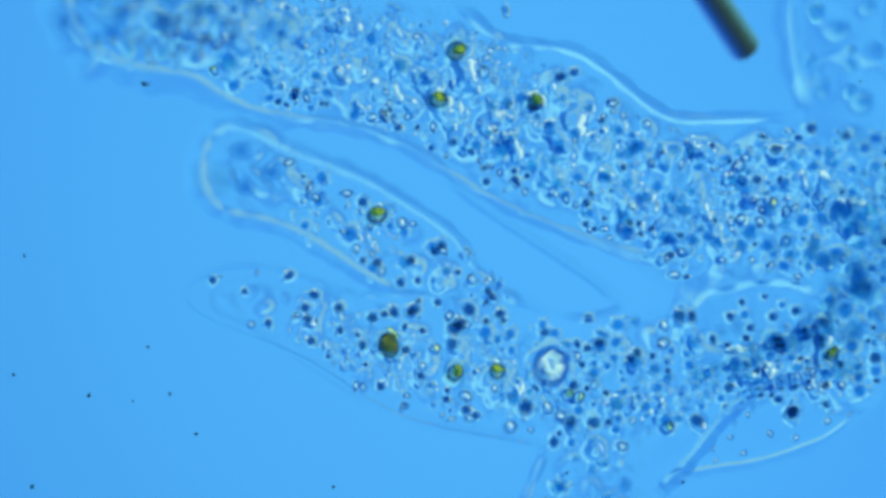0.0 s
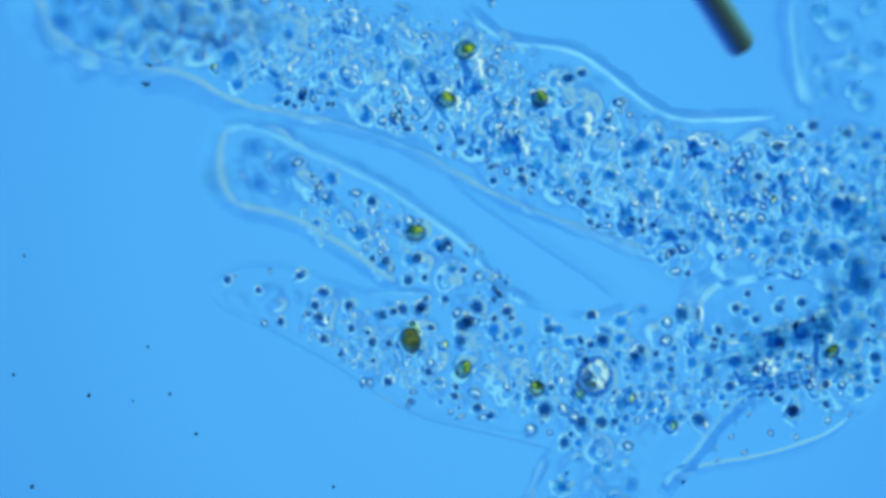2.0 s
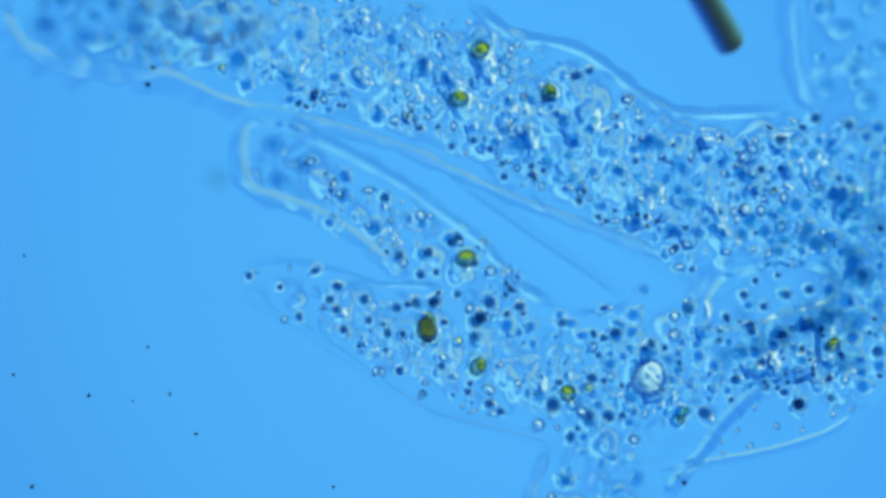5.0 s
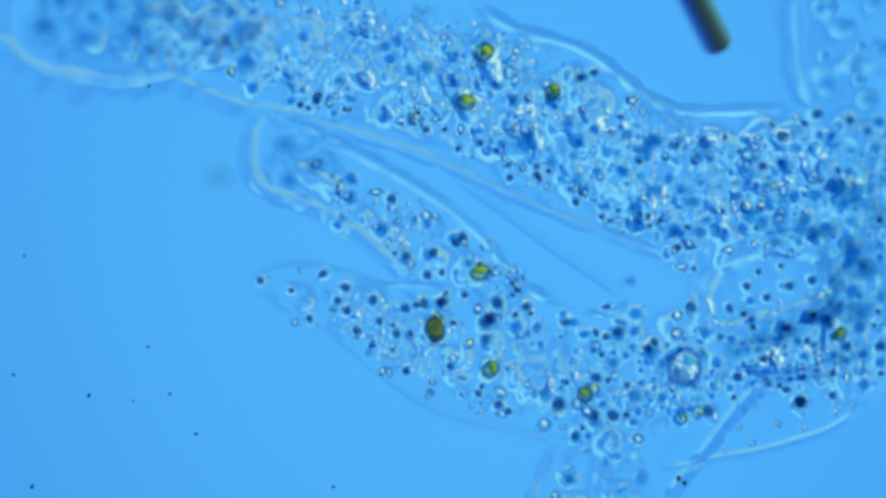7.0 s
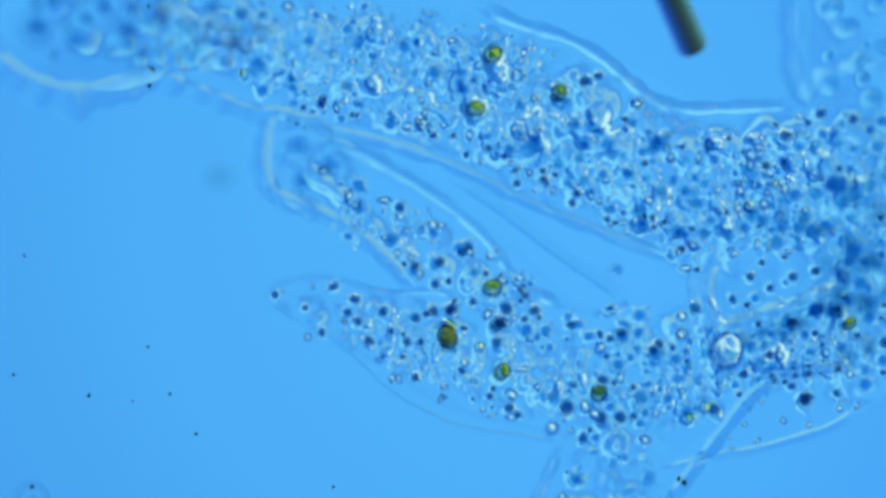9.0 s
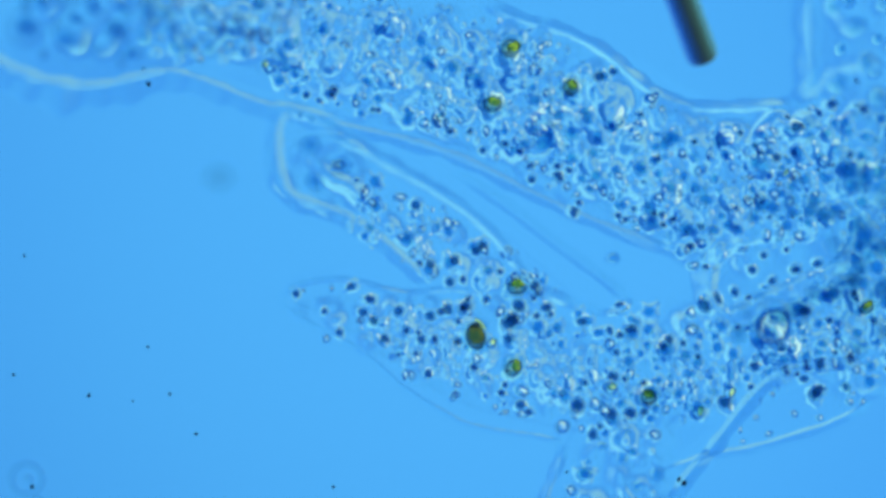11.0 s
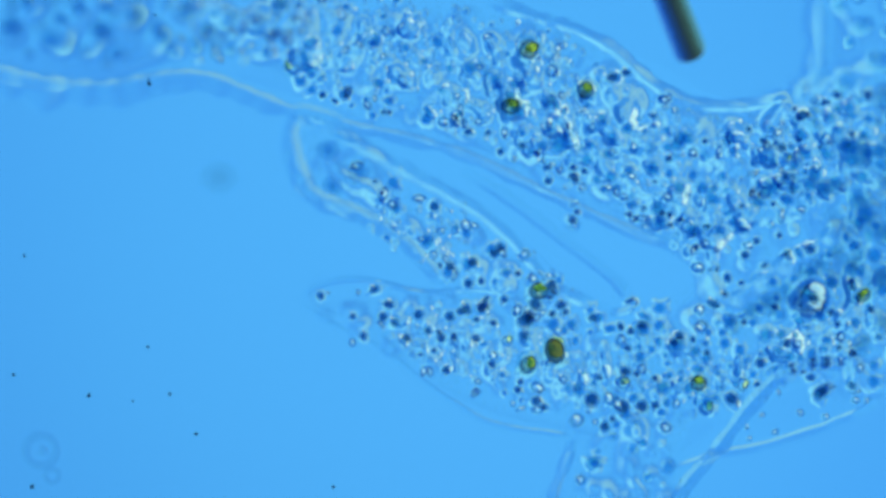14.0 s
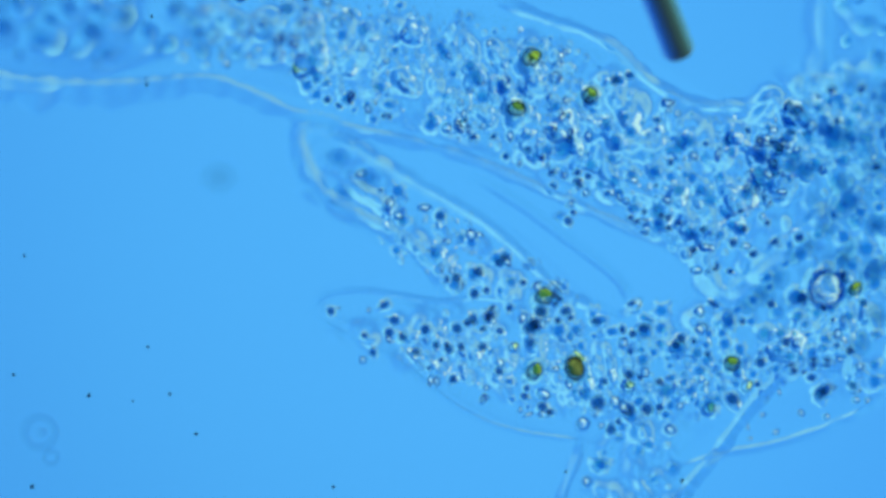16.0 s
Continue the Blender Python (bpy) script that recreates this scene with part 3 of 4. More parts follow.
membrane("membrane", "faint thin edge of the flat arm", [
    [(325, 520), (350, 555), (430, 590), (520, 625), (590, 665), (650, 705), (720, 740), (800, 762), (890, 778), (975, 795)],
    [(410, 510), (450, 540), (510, 570), (570, 605), (640, 650), (700, 695), (770, 735), (850, 755), (920, 775), (975, 795)],
    [(465, 530), (510, 560), (570, 590), (620, 625), (680, 685), (740, 722), (800, 748), (870, 765), (940, 772), (985, 785)],
    [(520, 535), (560, 565), (620, 595), (680, 630), (740, 680), (800, 715), (850, 745), (910, 760), (960, 765), (1000, 775)],
    [(555, 555), (600, 585), (650, 610), (710, 640), (760, 680), (810, 718), (870, 748), (930, 765), (980, 772), (1025, 780)]], -1, 0.55, (60, 20), (0.2, 0.65))
membrane("membrane", "clear edge of the short stump", [
    [(968, 790), (955, 830), (935, 870), (925, 920)], [(968, 790), (960, 830), (940, 870), (930, 920)], [(990, 790), (978, 830), (955, 870), (945, 920)],
    [(1005, 780), (995, 820), (975, 865), (965, 920)], [(1030, 785), (1020, 820), (1000, 865), (985, 920)]], -1, 1.1, (60, 20), 0.85)
membrane("membrane_fold", "narrow fold of membrane beside the stump, tinted dark for its shadow", [
    [(1170, 862), (1195, 840), (1230, 800), (1265, 755), (1300, 715), (1345, 688), (1400, 668), (1450, 665)],
    [(1180, 865), (1200, 840), (1240, 795), (1265, 755), (1305, 715), (1350, 680), (1410, 662), (1460, 660)],
    [(1185, 885), (1210, 845), (1245, 800), (1280, 755), (1320, 705), (1370, 665), (1430, 650), (1500, 640)],
    [(1190, 885), (1215, 842), (1255, 800), (1290, 755), (1330, 705), (1385, 655), (1440, 640), (1530, 638)],
    [(1195, 890), (1225, 845), (1265, 800), (1300, 750), (1345, 695), (1395, 655), (1440, 640), (1530, 655)]], -1, 1.5, (70, 130), (1, 1), follow=False, material=M_SHADED_RIDGE)
membrane("membrane", "bright thin edge of the side lobe", [
    [(1165, 850), (1250, 830), (1330, 818), (1400, 798), (1470, 768), (1525, 720)],
    [(1165, 840), (1250, 820), (1330, 805), (1400, 788), (1470, 762), (1525, 720)],
    [(1165, 835), (1240, 810), (1330, 795), (1400, 775), (1470, 752), (1525, 715)],
    [(1175, 838), (1250, 805), (1330, 790), (1400, 768), (1470, 745), (1545, 712)],
    [(1195, 832), (1270, 803), (1340, 790), (1400, 775), (1470, 750), (1565, 705)]], -1, 0.9, (20, 60), follow=False)
membrane("nuclear_membrane", "bright curved membrane of the clear oval nucleus", [
    [(1460, 530), (1460, 570), (1400, 600), (1300, 625), (1235, 615), (1215, 560), (1235, 520), (1300, 500), (1400, 495), (1460, 530)],
    [(1480, 510), (1460, 545), (1390, 565), (1310, 590), (1245, 590), (1240, 540), (1265, 495), (1340, 475), (1440, 470), (1480, 510)],
    [(1480, 460), (1490, 490), (1440, 522), (1350, 552), (1285, 572), (1253, 545), (1252, 490), (1290, 440), (1400, 428), (1480, 460)],
    [(1490, 410), (1480, 440), (1420, 470), (1350, 500), (1300, 540), (1266, 515), (1262, 470), (1290, 432), (1380, 405), (1490, 410)],
    [(1440, 365), (1440, 382), (1385, 425), (1330, 475), (1285, 515), (1256, 488), (1250, 445), (1265, 395), (1345, 350), (1440, 365)]], 1, 1.9, 170, (1.3, 1.4, 1.4, 1.4, 1.25, 1.1, 1.2, 1.2, 1.2), follow=False, wide=17.0)
membrane("membrane", "blurred edge of the short upright arm", [
    [(1385, -30), (1390, 60), (1400, 120), (1430, 190)], [(1385, -30), (1395, 60), (1400, 120), (1425, 190)], [(1395, -30), (1398, 60), (1400, 120), (1420, 185)],
    [(1435, -30), (1440, 60), (1440, 110), (1425, 175)], [(1440, -30), (1440, 60), (1440, 120), (1415, 165)]], -1, 2.2, (620, 520), (0.62, 0.62), follow=False)
membrane("membrane", "blurred knob of the short upright arm", [
    [(1425, 200), (1420, 145), (1450, 110), (1510, 105), (1560, 140)], [(1430, 200), (1430, 150), (1460, 125), (1510, 130), (1560, 150)], [(1415, 195), (1430, 155), (1465, 130), (1510, 115), (1580, 120)],
    [(1400, 185), (1430, 165), (1460, 140), (1510, 125), (1580, 120)], [(1400, 172), (1430, 155), (1455, 145), (1510, 130), (1580, 115)]], 1, 1.9, (480, 560), (0.85, 0.85), follow=False)
membrane("membrane_fold", "faint crease in the clear film between two arms", [
    [(780, 312), (860, 372), (950, 432), (1040, 492), (1100, 540)], [(800, 312), (880, 368), (960, 425), (1045, 482), (1110, 530)], [(790, 310), (880, 368), (960, 430), (1045, 490), (1105, 530)],
    [(810, 300), (900, 360), (985, 425), (1070, 490), (1110, 530)], [(830, 310), (920, 365), (1000, 425), (1085, 490), (1115, 535)]], 1, 1.3, (60, 60), (0.38, 0.38), follow=False)
membrane("membrane", "curved end of the clear film between two arms", [
    [(985, 560), (1040, 562), (1085, 550), (1100, 535)], [(1000, 550), (1050, 556), (1100, 545), (1115, 528)], [(1050, 555), (1075, 556), (1100, 545), (1110, 530)],
    [(1070, 552), (1095, 552), (1115, 540), (1120, 525)], [(1095, 556), (1115, 552), (1128, 540), (1130, 525)]], 1, 0.8, (60, 60), (0.8, 0.6), follow=False)

# granules
DARK = [mound_mesh("granule", M_DARK, k, 0.47, rough=0.7, cone=0.56) for k in range(8)]
INK = []
for k in range(6):
    bm = bmesh.new()
    blob(bm, Matrix(), 0.5, turns=24, steps=14, cone=0.56)
    a = k * 0.8 - 2.4
    # a slanted pale grain added as the glint on a dark granule
    if k % 2:
        blob(bm, Matrix.Translation((0.62 * math.cos(a), 0.62 * math.sin(a), 0.3)) @ Matrix.Diagonal((0.26, 0.36, 0.3, 1)), 2.15, 0.7, 2.0, 5.0, 1)
    for v in bm.verts:
        v.co.xy *= 1 + 0.45 * noise.noise(v.co * 0.9 + Vector((k * 5.3, 2, 0)))
    bmesh.ops.recalc_face_normals(bm, faces=bm.faces)
    INK.append(mesh_of(bm, "dark_granule", M_INK, True))
    INK[-1].materials.append(M_PEARL)
PEARL, YELLOW = [], []
for k in range(9):
    bm = bmesh.new()
    blob(bm, Matrix(), 0.75, 0.2, 3.0)
    a = 0.4 + k * 1.05
    # a slanted grain shaped to give the bright glint
    blob(bm, Matrix.Translation((0.30 * math.cos(a), 0.26 * math.sin(a), 0.35)) @ Matrix.Rotation(0.25 * (k % 6 - 2.5), 4, "Z") @ Matrix.Diagonal((0.34 + 0.02 * (k % 6), 0.48 + 0.05 * (k % 3), 0.5, 1)), 2.15, 0.7, 2.0, 5.0, 1)
    for v in bm.verts:
        v.co.xy *= 1 + 0.3 * noise.noise(v.co * 1.3 + Vector((k * 3.7, 0, 0)))
    bmesh.ops.recalc_face_normals(bm, faces=bm.faces)
    kind = "pale_granule" if k < 6 else "yellow_granule"
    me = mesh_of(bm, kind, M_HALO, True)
    me.materials.append(M_PEARL if k < 6 else M_YELLOW)
    (PEARL if k < 6 else YELLOW).append(me)
CORE = [mound_mesh("glint_core", M_PEARL, 2, 2.25, 0.7, 2.0, 8.0, 0.25)]
GREEN = []
for k in range(4):
    bm = bmesh.new()
    blob(bm, Matrix(), 0.45, turns=28, steps=16, cone=0.62)
    blob(bm, Matrix.Translation((0.12, 0.20, 0.42)) @ Matrix.Rotation(0.5 * k - 0.7, 4, "Z") @ Matrix.Diagonal((0.46, 0.34, 0.40, 1)), 2.25, 0.7, 2.0, 6.0, 2)
    # a small slanted grain added as a white glint
    blob(bm, Matrix.Translation((-0.14 + 0.08 * k, -0.28, 0.42)) @ Matrix.Rotation(0.4 * k - 0.5, 4, "Z") @ Matrix.Diagonal((0.20, 0.27, 0.25, 1)), 2.15, 0.7, 2.0, 5.0, 1)
    for v in bm.verts:
        v.co.xy *= 1 + 0.4 * noise.noise(v.co * 1.1 + Vector((k * 4.1, 0, 0)))
    bmesh.ops.recalc_face_normals(bm, faces=bm.faces)
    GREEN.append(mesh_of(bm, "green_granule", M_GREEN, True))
    for m in (M_PEARL, M_CAP):
        GREEN[-1].materials.append(m)
bm = bmesh.new()
blob(bm, Matrix(), 0.42, turns=36, steps=18, cone=0.68)
blob(bm, Matrix.Translation((0.06, 0.05, 0.38)) @ Matrix.Diagonal((0.56, 0.52, 0.5, 1)), 2.0, 0.7, 2.0, 6.0, 3)
blob(bm, Matrix.Translation((-0.30, -0.36, 0.40)) @ Matrix.Diagonal((0.24, 0.16, 0.2, 1)), 1.2, 0.5, 2.0, 5.0, 1)
# a yellow crescent added for the bright fringe at the upper right
blob(bm, Matrix.Translation((0.56, 0.50, 0.25)) @ Matrix.Rotation(-0.8, 4, "Z") @ Matrix.Diagonal((0.42, 0.16, 0.3, 1)), 1.6, 0.6, 2.0, 5.0, 2)
for v in bm.verts:
    v.co.xy *= 1 + 0.18 * noise.noise(v.co * 1.1 + Vector((1.7, 0, 0)))
bmesh.ops.recalc_face_normals(bm, faces=bm.faces)
OLIVE = [mesh_of(bm, "food_vacuole", M_OLIVE, True)]
for m in (M_VESICLE, M_YELLOW, M_BROWN):
    OLIVE[0].materials.append(m)
VESICLE = [mound_mesh("vesicle", M_VESICLE, k, 1.2, 0.12, 2.0, 0.0, 0.3) for k in range(4)]
HAZE = [mound_mesh("dense_plasm", M_HAZE, k, 0.5, 0.1, 2.5, 0.0, 0.3) for k in range(3)]
GLOOM = [mound_mesh("dense_plasm", M_GLOOM, k, 0.8, 0.15, 2.5, 0.0, 0.5) for k in range(4)]
SHADE = [mound_mesh("dense_plasm", M_SHADE, k, 0.6, 0.1, 2.5, 0.0, 0.5) for k in range(4)]
SOFT = [mound_mesh("dense_plasm", M_SOFT, k, 0.9, 0.15, 2.5, 0.0, 0.3) for k in range(4)]
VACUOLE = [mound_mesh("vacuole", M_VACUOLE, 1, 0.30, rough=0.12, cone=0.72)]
rnd = random.Random(5)


def granule(name, meshes, way, size, label="", lift=0.0, squash=0.8):
    """One granule of that radius on the chart, on its way through TIMES."""
    ob = new(name, rnd.choice(meshes))
    ob.parent = amoeba
    r = size * STEP * {"granule": 1.35, "dark_granule": 1.45, "pale_granule": 1.4, "yellow_granule": 1.3, "green_granule": 1.5, "food_vacuole": 1.35, "vacuole": 1.45}.get(name, 1.0)
    low, high = (0.6, 1.35) if name == "pale_granule" else (0.8, 1.2)
    wide, deep = rnd.uniform(low, high), rnd.uniform(low, high)
    ob.scale = (r * wide, r * deep, r * squash * (wide + deep) / 2)
    if label:
        ob["label"] = label
    z = max(depth_at(at(*way[0])), depth_at(at(*way[5])), 15 * STEP) + (lift + rnd.uniform(-9, 9)) * STEP
    spin = 0 if name == "vacuole" else rnd.uniform(-35, 35)
    MOVES.append((ob, [(t, pose(*at(x, y, z), 0, 0, spin)) for t, (x, y) in zip(TIMES, way)]))
    return ob


KINDS = {"d": ("granule", DARK), "k": ("dark_granule", INK), "c": ("vesicle", VESICLE), "p": ("pale_granule", PEARL), "y": ("yellow_granule", YELLOW), "g": ("green_granule", GREEN),
         "o": ("food_vacuole", OLIVE), "v": ("vacuole", VACUOLE), "s": ("dense_plasm", SOFT)}
LABELS = {"d": "soft dark blue granule", "k": "crisp dark rounded granule", "c": "clear rounded vesicle", "p": "tiny bright clear granule", "y": "bright yellowish granule", "g": "yellow-green food granule",
          "o": "dark olive round food vacuole", "v": "large clear round vacuole", "s": "soft dusky clump of plasm"}
TRACKED = "kkkk" "ogg" "pp" "kv" "kd" "ggg" "kkkydgp" "kkydg" "sdd"
SIZES = (9, 10, 8, 9, 22, 17, 17, 8, 10, 10, 33, 11, 11, 16, 18, 14, 9, 13, 9, 12, 14, 13, 8, 12, 11, 10, 16, 16, 18, 10, 10)
taken = []
for kind, size, way in zip(TRACKED, SIZES, DRIFTS):
    ob = granule(KINDS[kind][0], KINDS[kind][1], way, size, LABELS[kind], 60 if kind == "v" else 5)
    if kind == "v":
        # a slanted facet added to give the vacuole its bright centre
        core = new("glint_core", CORE[0])
        core.parent = ob
        core.scale = (28 * STEP / ob.scale.x, 30 * STEP / ob.scale.y, 23 * STEP / ob.scale.z)
        core.location = (0, 0, 22 * STEP / ob.scale.z)
        core["label"] = "slanted core added for the white glint in the vacuole"
    taken.append((way[0], size))


def scatter(kind, t, places, lift=0.0):
    for x, y, size in places:
        way = flow(x, y, t)
        granule(KINDS[kind][0], KINDS[kind][1], way, size, LABELS[kind], lift)
        taken.append((way[0], size))


scatter("k", 0, [(540, 545, 9), (545, 565, 9), (475, 572, 8), (600, 545, 10), (660, 562, 10), (697, 552, 11), (733, 548, 12), (602, 585, 8),
                 (748, 585, 8), (805, 580, 16), (830, 548, 13), (775, 535, 9), (870, 525, 9), (890, 567, 8), (718, 620, 10), (745, 665, 9),
                 (825, 725, 9), (842, 735, 9), (980, 782, 10), (930, 720, 16), (1010, 745, 14), (1050, 748, 14)])
scatter("d", 0, [(880, 600, 9), (905, 620, 8), (960, 575, 9), (980, 590, 11), (1000, 612, 11), (1070, 595, 10), (1120, 640, 20), (1050, 660, 12),
                 (1090, 715, 17), (1180, 640, 10), (1180, 668, 11), (1220, 645, 15), (1250, 662, 13), (1300, 640, 13), (1370, 600, 14), (1420, 590, 13)])
scatter("d", 0, [(410, 108, 22), (475, 130, 16), (520, 170, 13), (750, 135, 11), (870, 190, 15), (890, 265, 25), (940, 295, 15), (985, 325, 16),
                 (1070, 310, 14), (975, 235, 10), (990, 265, 10), (1130, 260, 14), (1220, 270, 17), (1295, 320, 12), (1140, 350, 15), (1185, 350, 13),
                 (1110, 410, 15), (1175, 420, 14), (1225, 425, 11), (1265, 425, 11)])


def slender_way(x, y):
    """The way of what goes with the slender arm's tip."""
    return np.array([(x + np.interp(t, MOMENTS, (0, 45, 100, 140, 172)), y + np.interp(t, MOMENTS, (0, -12, -10, -10, 12))) for t in TIMES])


for x, y, size in ((428, 268, 24), (482, 305, 24), (435, 332, 23)):
    granule("dense_plasm", SHADE, slender_way(x, y), size, LABELS["s"], 25)
scatter("d", 0, [(570, 315, 14), (565, 358, 13), (620, 415, 18), (765, 438, 13), (715, 465, 13),
                 (790, 480, 12), (660, 475, 11), (715, 411, 9), (690, 400, 9)])
scatter("p", 0, [(630, 682, 7), (720, 700, 8), (783, 735, 7), (798, 742, 7), (903, 700, 9), (520, 560, 6), (455, 482, 6), (390, 490, 5), (445, 575, 6),
                 (560, 350, 9), (610, 412, 8), (1085, 182, 8), (690, 185, 7), (860, 105, 7)])
scatter("y", 0, [(770, 618, 11), (1005, 700, 13), (1180, 757, 12), (1365, 362, 9)])


scatter("s", 4, [(1330, 603, 17), (1372, 592, 19), (1415, 578, 19), (1455, 562, 17), (1490, 360, 24), (1535, 380, 28), (1500, 450, 26), (1512, 505, 20),
                 (1545, 545, 22), (1470, 350, 18), (1400, 250, 14), (1385, 405, 20), (1320, 320, 20), (1210, 345, 16), (1190, 285, 15), (1395, 430, 15)])
scatter("d", 4, [(1010, 245, 10), (1130, 262, 14), (1020, 335, 11), (1120, 395, 12), (1190, 412, 10), (1275, 420, 11), (1380, 525, 9), (1320, 545, 9), (1420, 430, 14),
                 (1445, 255, 12), (1475, 345, 10), (1245, 285, 13), (1500, 490, 13), (1525, 490, 12), (1085, 575, 10), (1110, 620, 9), (1460, 620, 13)])
scatter("p", 4, [(1235, 258, 8), (1300, 298, 9), (1130, 355, 8), (1335, 255, 7), (1430, 400, 8), (1060, 395, 8), (1090, 410, 9), (1400, 470, 7), (1190, 565, 8)])

# the stream that runs forward through the upper arm
COURSE = spline([(1600, 480), (1450, 395), (1300, 320), (1145, 253), (1035, 225), (850, 150), (700, 95), (560, 35), (400, -30)], 40)
LENGTHS = np.concatenate([[0], np.cumsum(np.hypot(*np.diff(COURSE, axis=0).T))])
for k in range(34):
    start, off, pace = -60 + 26 * k, rnd.uniform(-34, 34), rnd.uniform(26, 44)
    way = np.array([[np.interp(start + pace * t, LENGTHS, COURSE[:, 0]), np.interp(start + pace * t, LENGTHS, COURSE[:, 1]) + off] for t in TIMES])
    kind = "dpdpsdpd"[k % 8]
    granule(KINDS[kind][0], KINDS[kind][1], way, rnd.uniform(8, 14) if kind != "p" else 7, LABELS[kind], 10)


scatter("k", 6.5, [(765, 447, 11), (805, 430, 11), (716, 452, 10), (905, 500, 10), (690, 352, 12)])
scatter("p", 6.5, [(752, 384, 10), (768, 384, 9), (818, 428, 9), (700, 392, 8), (875, 480, 10), (915, 512, 8)])
granule("dense_plasm", SOFT, np.array([(1122, 571), (1130, 559), (1139, 530), (1139, 521), (1121, 502), (1098, 490), (1090, 478), (1081, 449), (1034, 415), (1009, 394), (991, 384)]), 14,
        "small dusky clump of plasm in the clear gap")
for x, y, size in ((1500, 420, 38), (1545, 395, 40), (1485, 475, 28), (1550, 500, 34), (1440, 500, 22), (1400, 540, 20), (1360, 530, 24), (1330, 548, 18), (1500, 545, 30), (1475, 395, 22), (1440, 335, 30), (1500, 335, 26), (1380, 340, 18)):
    granule("dense_plasm", HAZE, flow(x, y, 13), size, LABELS["s"], 45)
scatter("s", 9, [(1020, 850, 18), (1145, 848, 20), (1085, 820, 14), (1110, 870, 14)])
scatter("k", 6.5, [(1390, 690, 10)])
scatter("s", 13, [(290, 70, 18), (345, 85, 20), (405, 90, 17), (330, 30, 22), (410, 35, 18), (460, 60, 15), (300, 15, 18)], 120)
scatter("c", 13, [(310, 95, 14), (370, 60, 16), (430, 110, 13), (380, 15, 16), (450, 25, 14), (480, 95, 12), (350, 110, 12)], 110)
scatter("p", 13, [(385, 105, 8), (415, 60, 7), (440, 85, 7), (470, 40, 8), (505, 75, 8), (520, 40, 8), (395, 20, 7), (490, 15, 8)])


scatter("d", 9, [(1015, 215, 10), (1060, 235, 13), (1160, 255, 16), (1135, 270, 9), (1090, 240, 8), (950, 245, 9), (900, 265, 12), (1025, 280, 11), (1005, 325, 9), (1110, 310, 13), (1065, 310, 10),
                 (1190, 320, 12), (1245, 325, 10), (1130, 375, 15), (1080, 370, 10), (1330, 380, 18), (1270, 405, 12), (1420, 385, 18), (1230, 360, 15), (1380, 405, 12), (465, 160, 13), (520, 185, 11)])
scatter("d", 9, [(550, 75, 12), (430, 30, 16), (690, 220, 12), (735, 130, 10), (615, 155, 11), (560, 30, 9), (820, 160, 10), (770, 130, 14), (715, 85, 12), (640, 70, 10), (1040, 145, 11),
                 (1470, 240, 14), (1440, 260, 12), (1480, 330, 20), (1530, 330, 18), (1440, 340, 16), (1500, 300, 12), (1395, 290, 10), (1340, 330, 9)])
scatter("p", 9, [(655, 150, 10), (625, 110, 8), (745, 180, 8), (800, 75, 9), (830, 240, 9), (925, 95, 8), (935, 90, 7), (1125, 185, 8), (1145, 205, 8), (985, 175, 10), (1100, 395, 10), (1070, 320, 8),
                 (1325, 295, 10), (1305, 370, 11), (1200, 445, 9), (480, 60, 8), (380, 50, 9), (430, 80, 8), (655, 60, 8), (720, 225, 8), (850, 285, 8), (905, 290, 8), (1375, 385, 9), (1470, 410, 11), (1440, 310, 10)])
scatter("k", 9, [(755, 555, 9), (795, 550, 10), (885, 570, 12), (945, 550, 10), (1010, 575, 10), (880, 605, 12), (720, 605, 9), (745, 605, 8), (1100, 590, 12), (1080, 600, 11), (1120, 685, 8), (1155, 620, 9),
                 (1235, 545, 14), (1425, 705, 12), (1480, 695, 10), (1400, 570, 11), (1340, 570, 9), (1440, 590, 9), (1165, 610, 8), (1190, 615, 8), (1215, 640, 8)])
scatter("d", 9, [(980, 705, 14), (1065, 750, 14), (1215, 730, 15), (1140, 730, 10), (1080, 720, 11), (930, 585, 14), (965, 585, 12), (1130, 590, 12)])
scatter("p", 9, [(705, 670, 9), (780, 705, 9), (905, 738, 9), (1010, 762, 9), (895, 570, 9), (925, 655, 8), (950, 685, 9), (610, 567, 8), (1460, 625, 8), (1385, 745, 6), (1340, 780, 6)])
for t, places in ((9, ((1500, 320, 26), (1500, 430, 28), (1545, 470, 30), (1550, 380, 28), (1480, 520, 24))),
                  (16, ((1430, 300, 26), (1490, 255, 28), (1545, 400, 28), (1500, 440, 28), (1545, 480, 30), (1490, 490, 22), (1550, 560, 26), (1520, 610, 24)))):
    for x, y, size in places:
        granule("dense_plasm", GLOOM, flow(x, y, t), size, "dusky clump of plasm in the dense body", 30)
scatter("d", 16, [(1490, 420, 13), (1530, 440, 15), (1505, 470, 12), (1545, 500, 14), (1500, 560, 12), (1410, 560, 12), (1380, 590, 11), (1460, 600, 11), (1320, 345, 13), (1360, 330, 13), (1415, 300, 17), (1470, 255, 19), (1500, 245, 17), (1440, 290, 15), (1500, 355, 19), (1390, 245, 13), (1340, 305, 13), (1280, 380, 9), (1170, 550, 13), (1140, 590, 14)])

# blurred clumps in the short upright arm
for x, y, size in ((1450, 160, 22), (1520, 185, 24), (1480, 60, 24), (1440, 25, 18), (1545, 95, 20), (1500, 120, 16), (1530, 20, 20)):
    way = np.array([(x + np.interp(t, (0, 4, 8, 12, 16), (-6, 0, 4, 29, 42)), y - 0.6 * t) for t in TIMES])
    granule("dense_plasm", SOFT, way, size, LABELS["s"], 230)

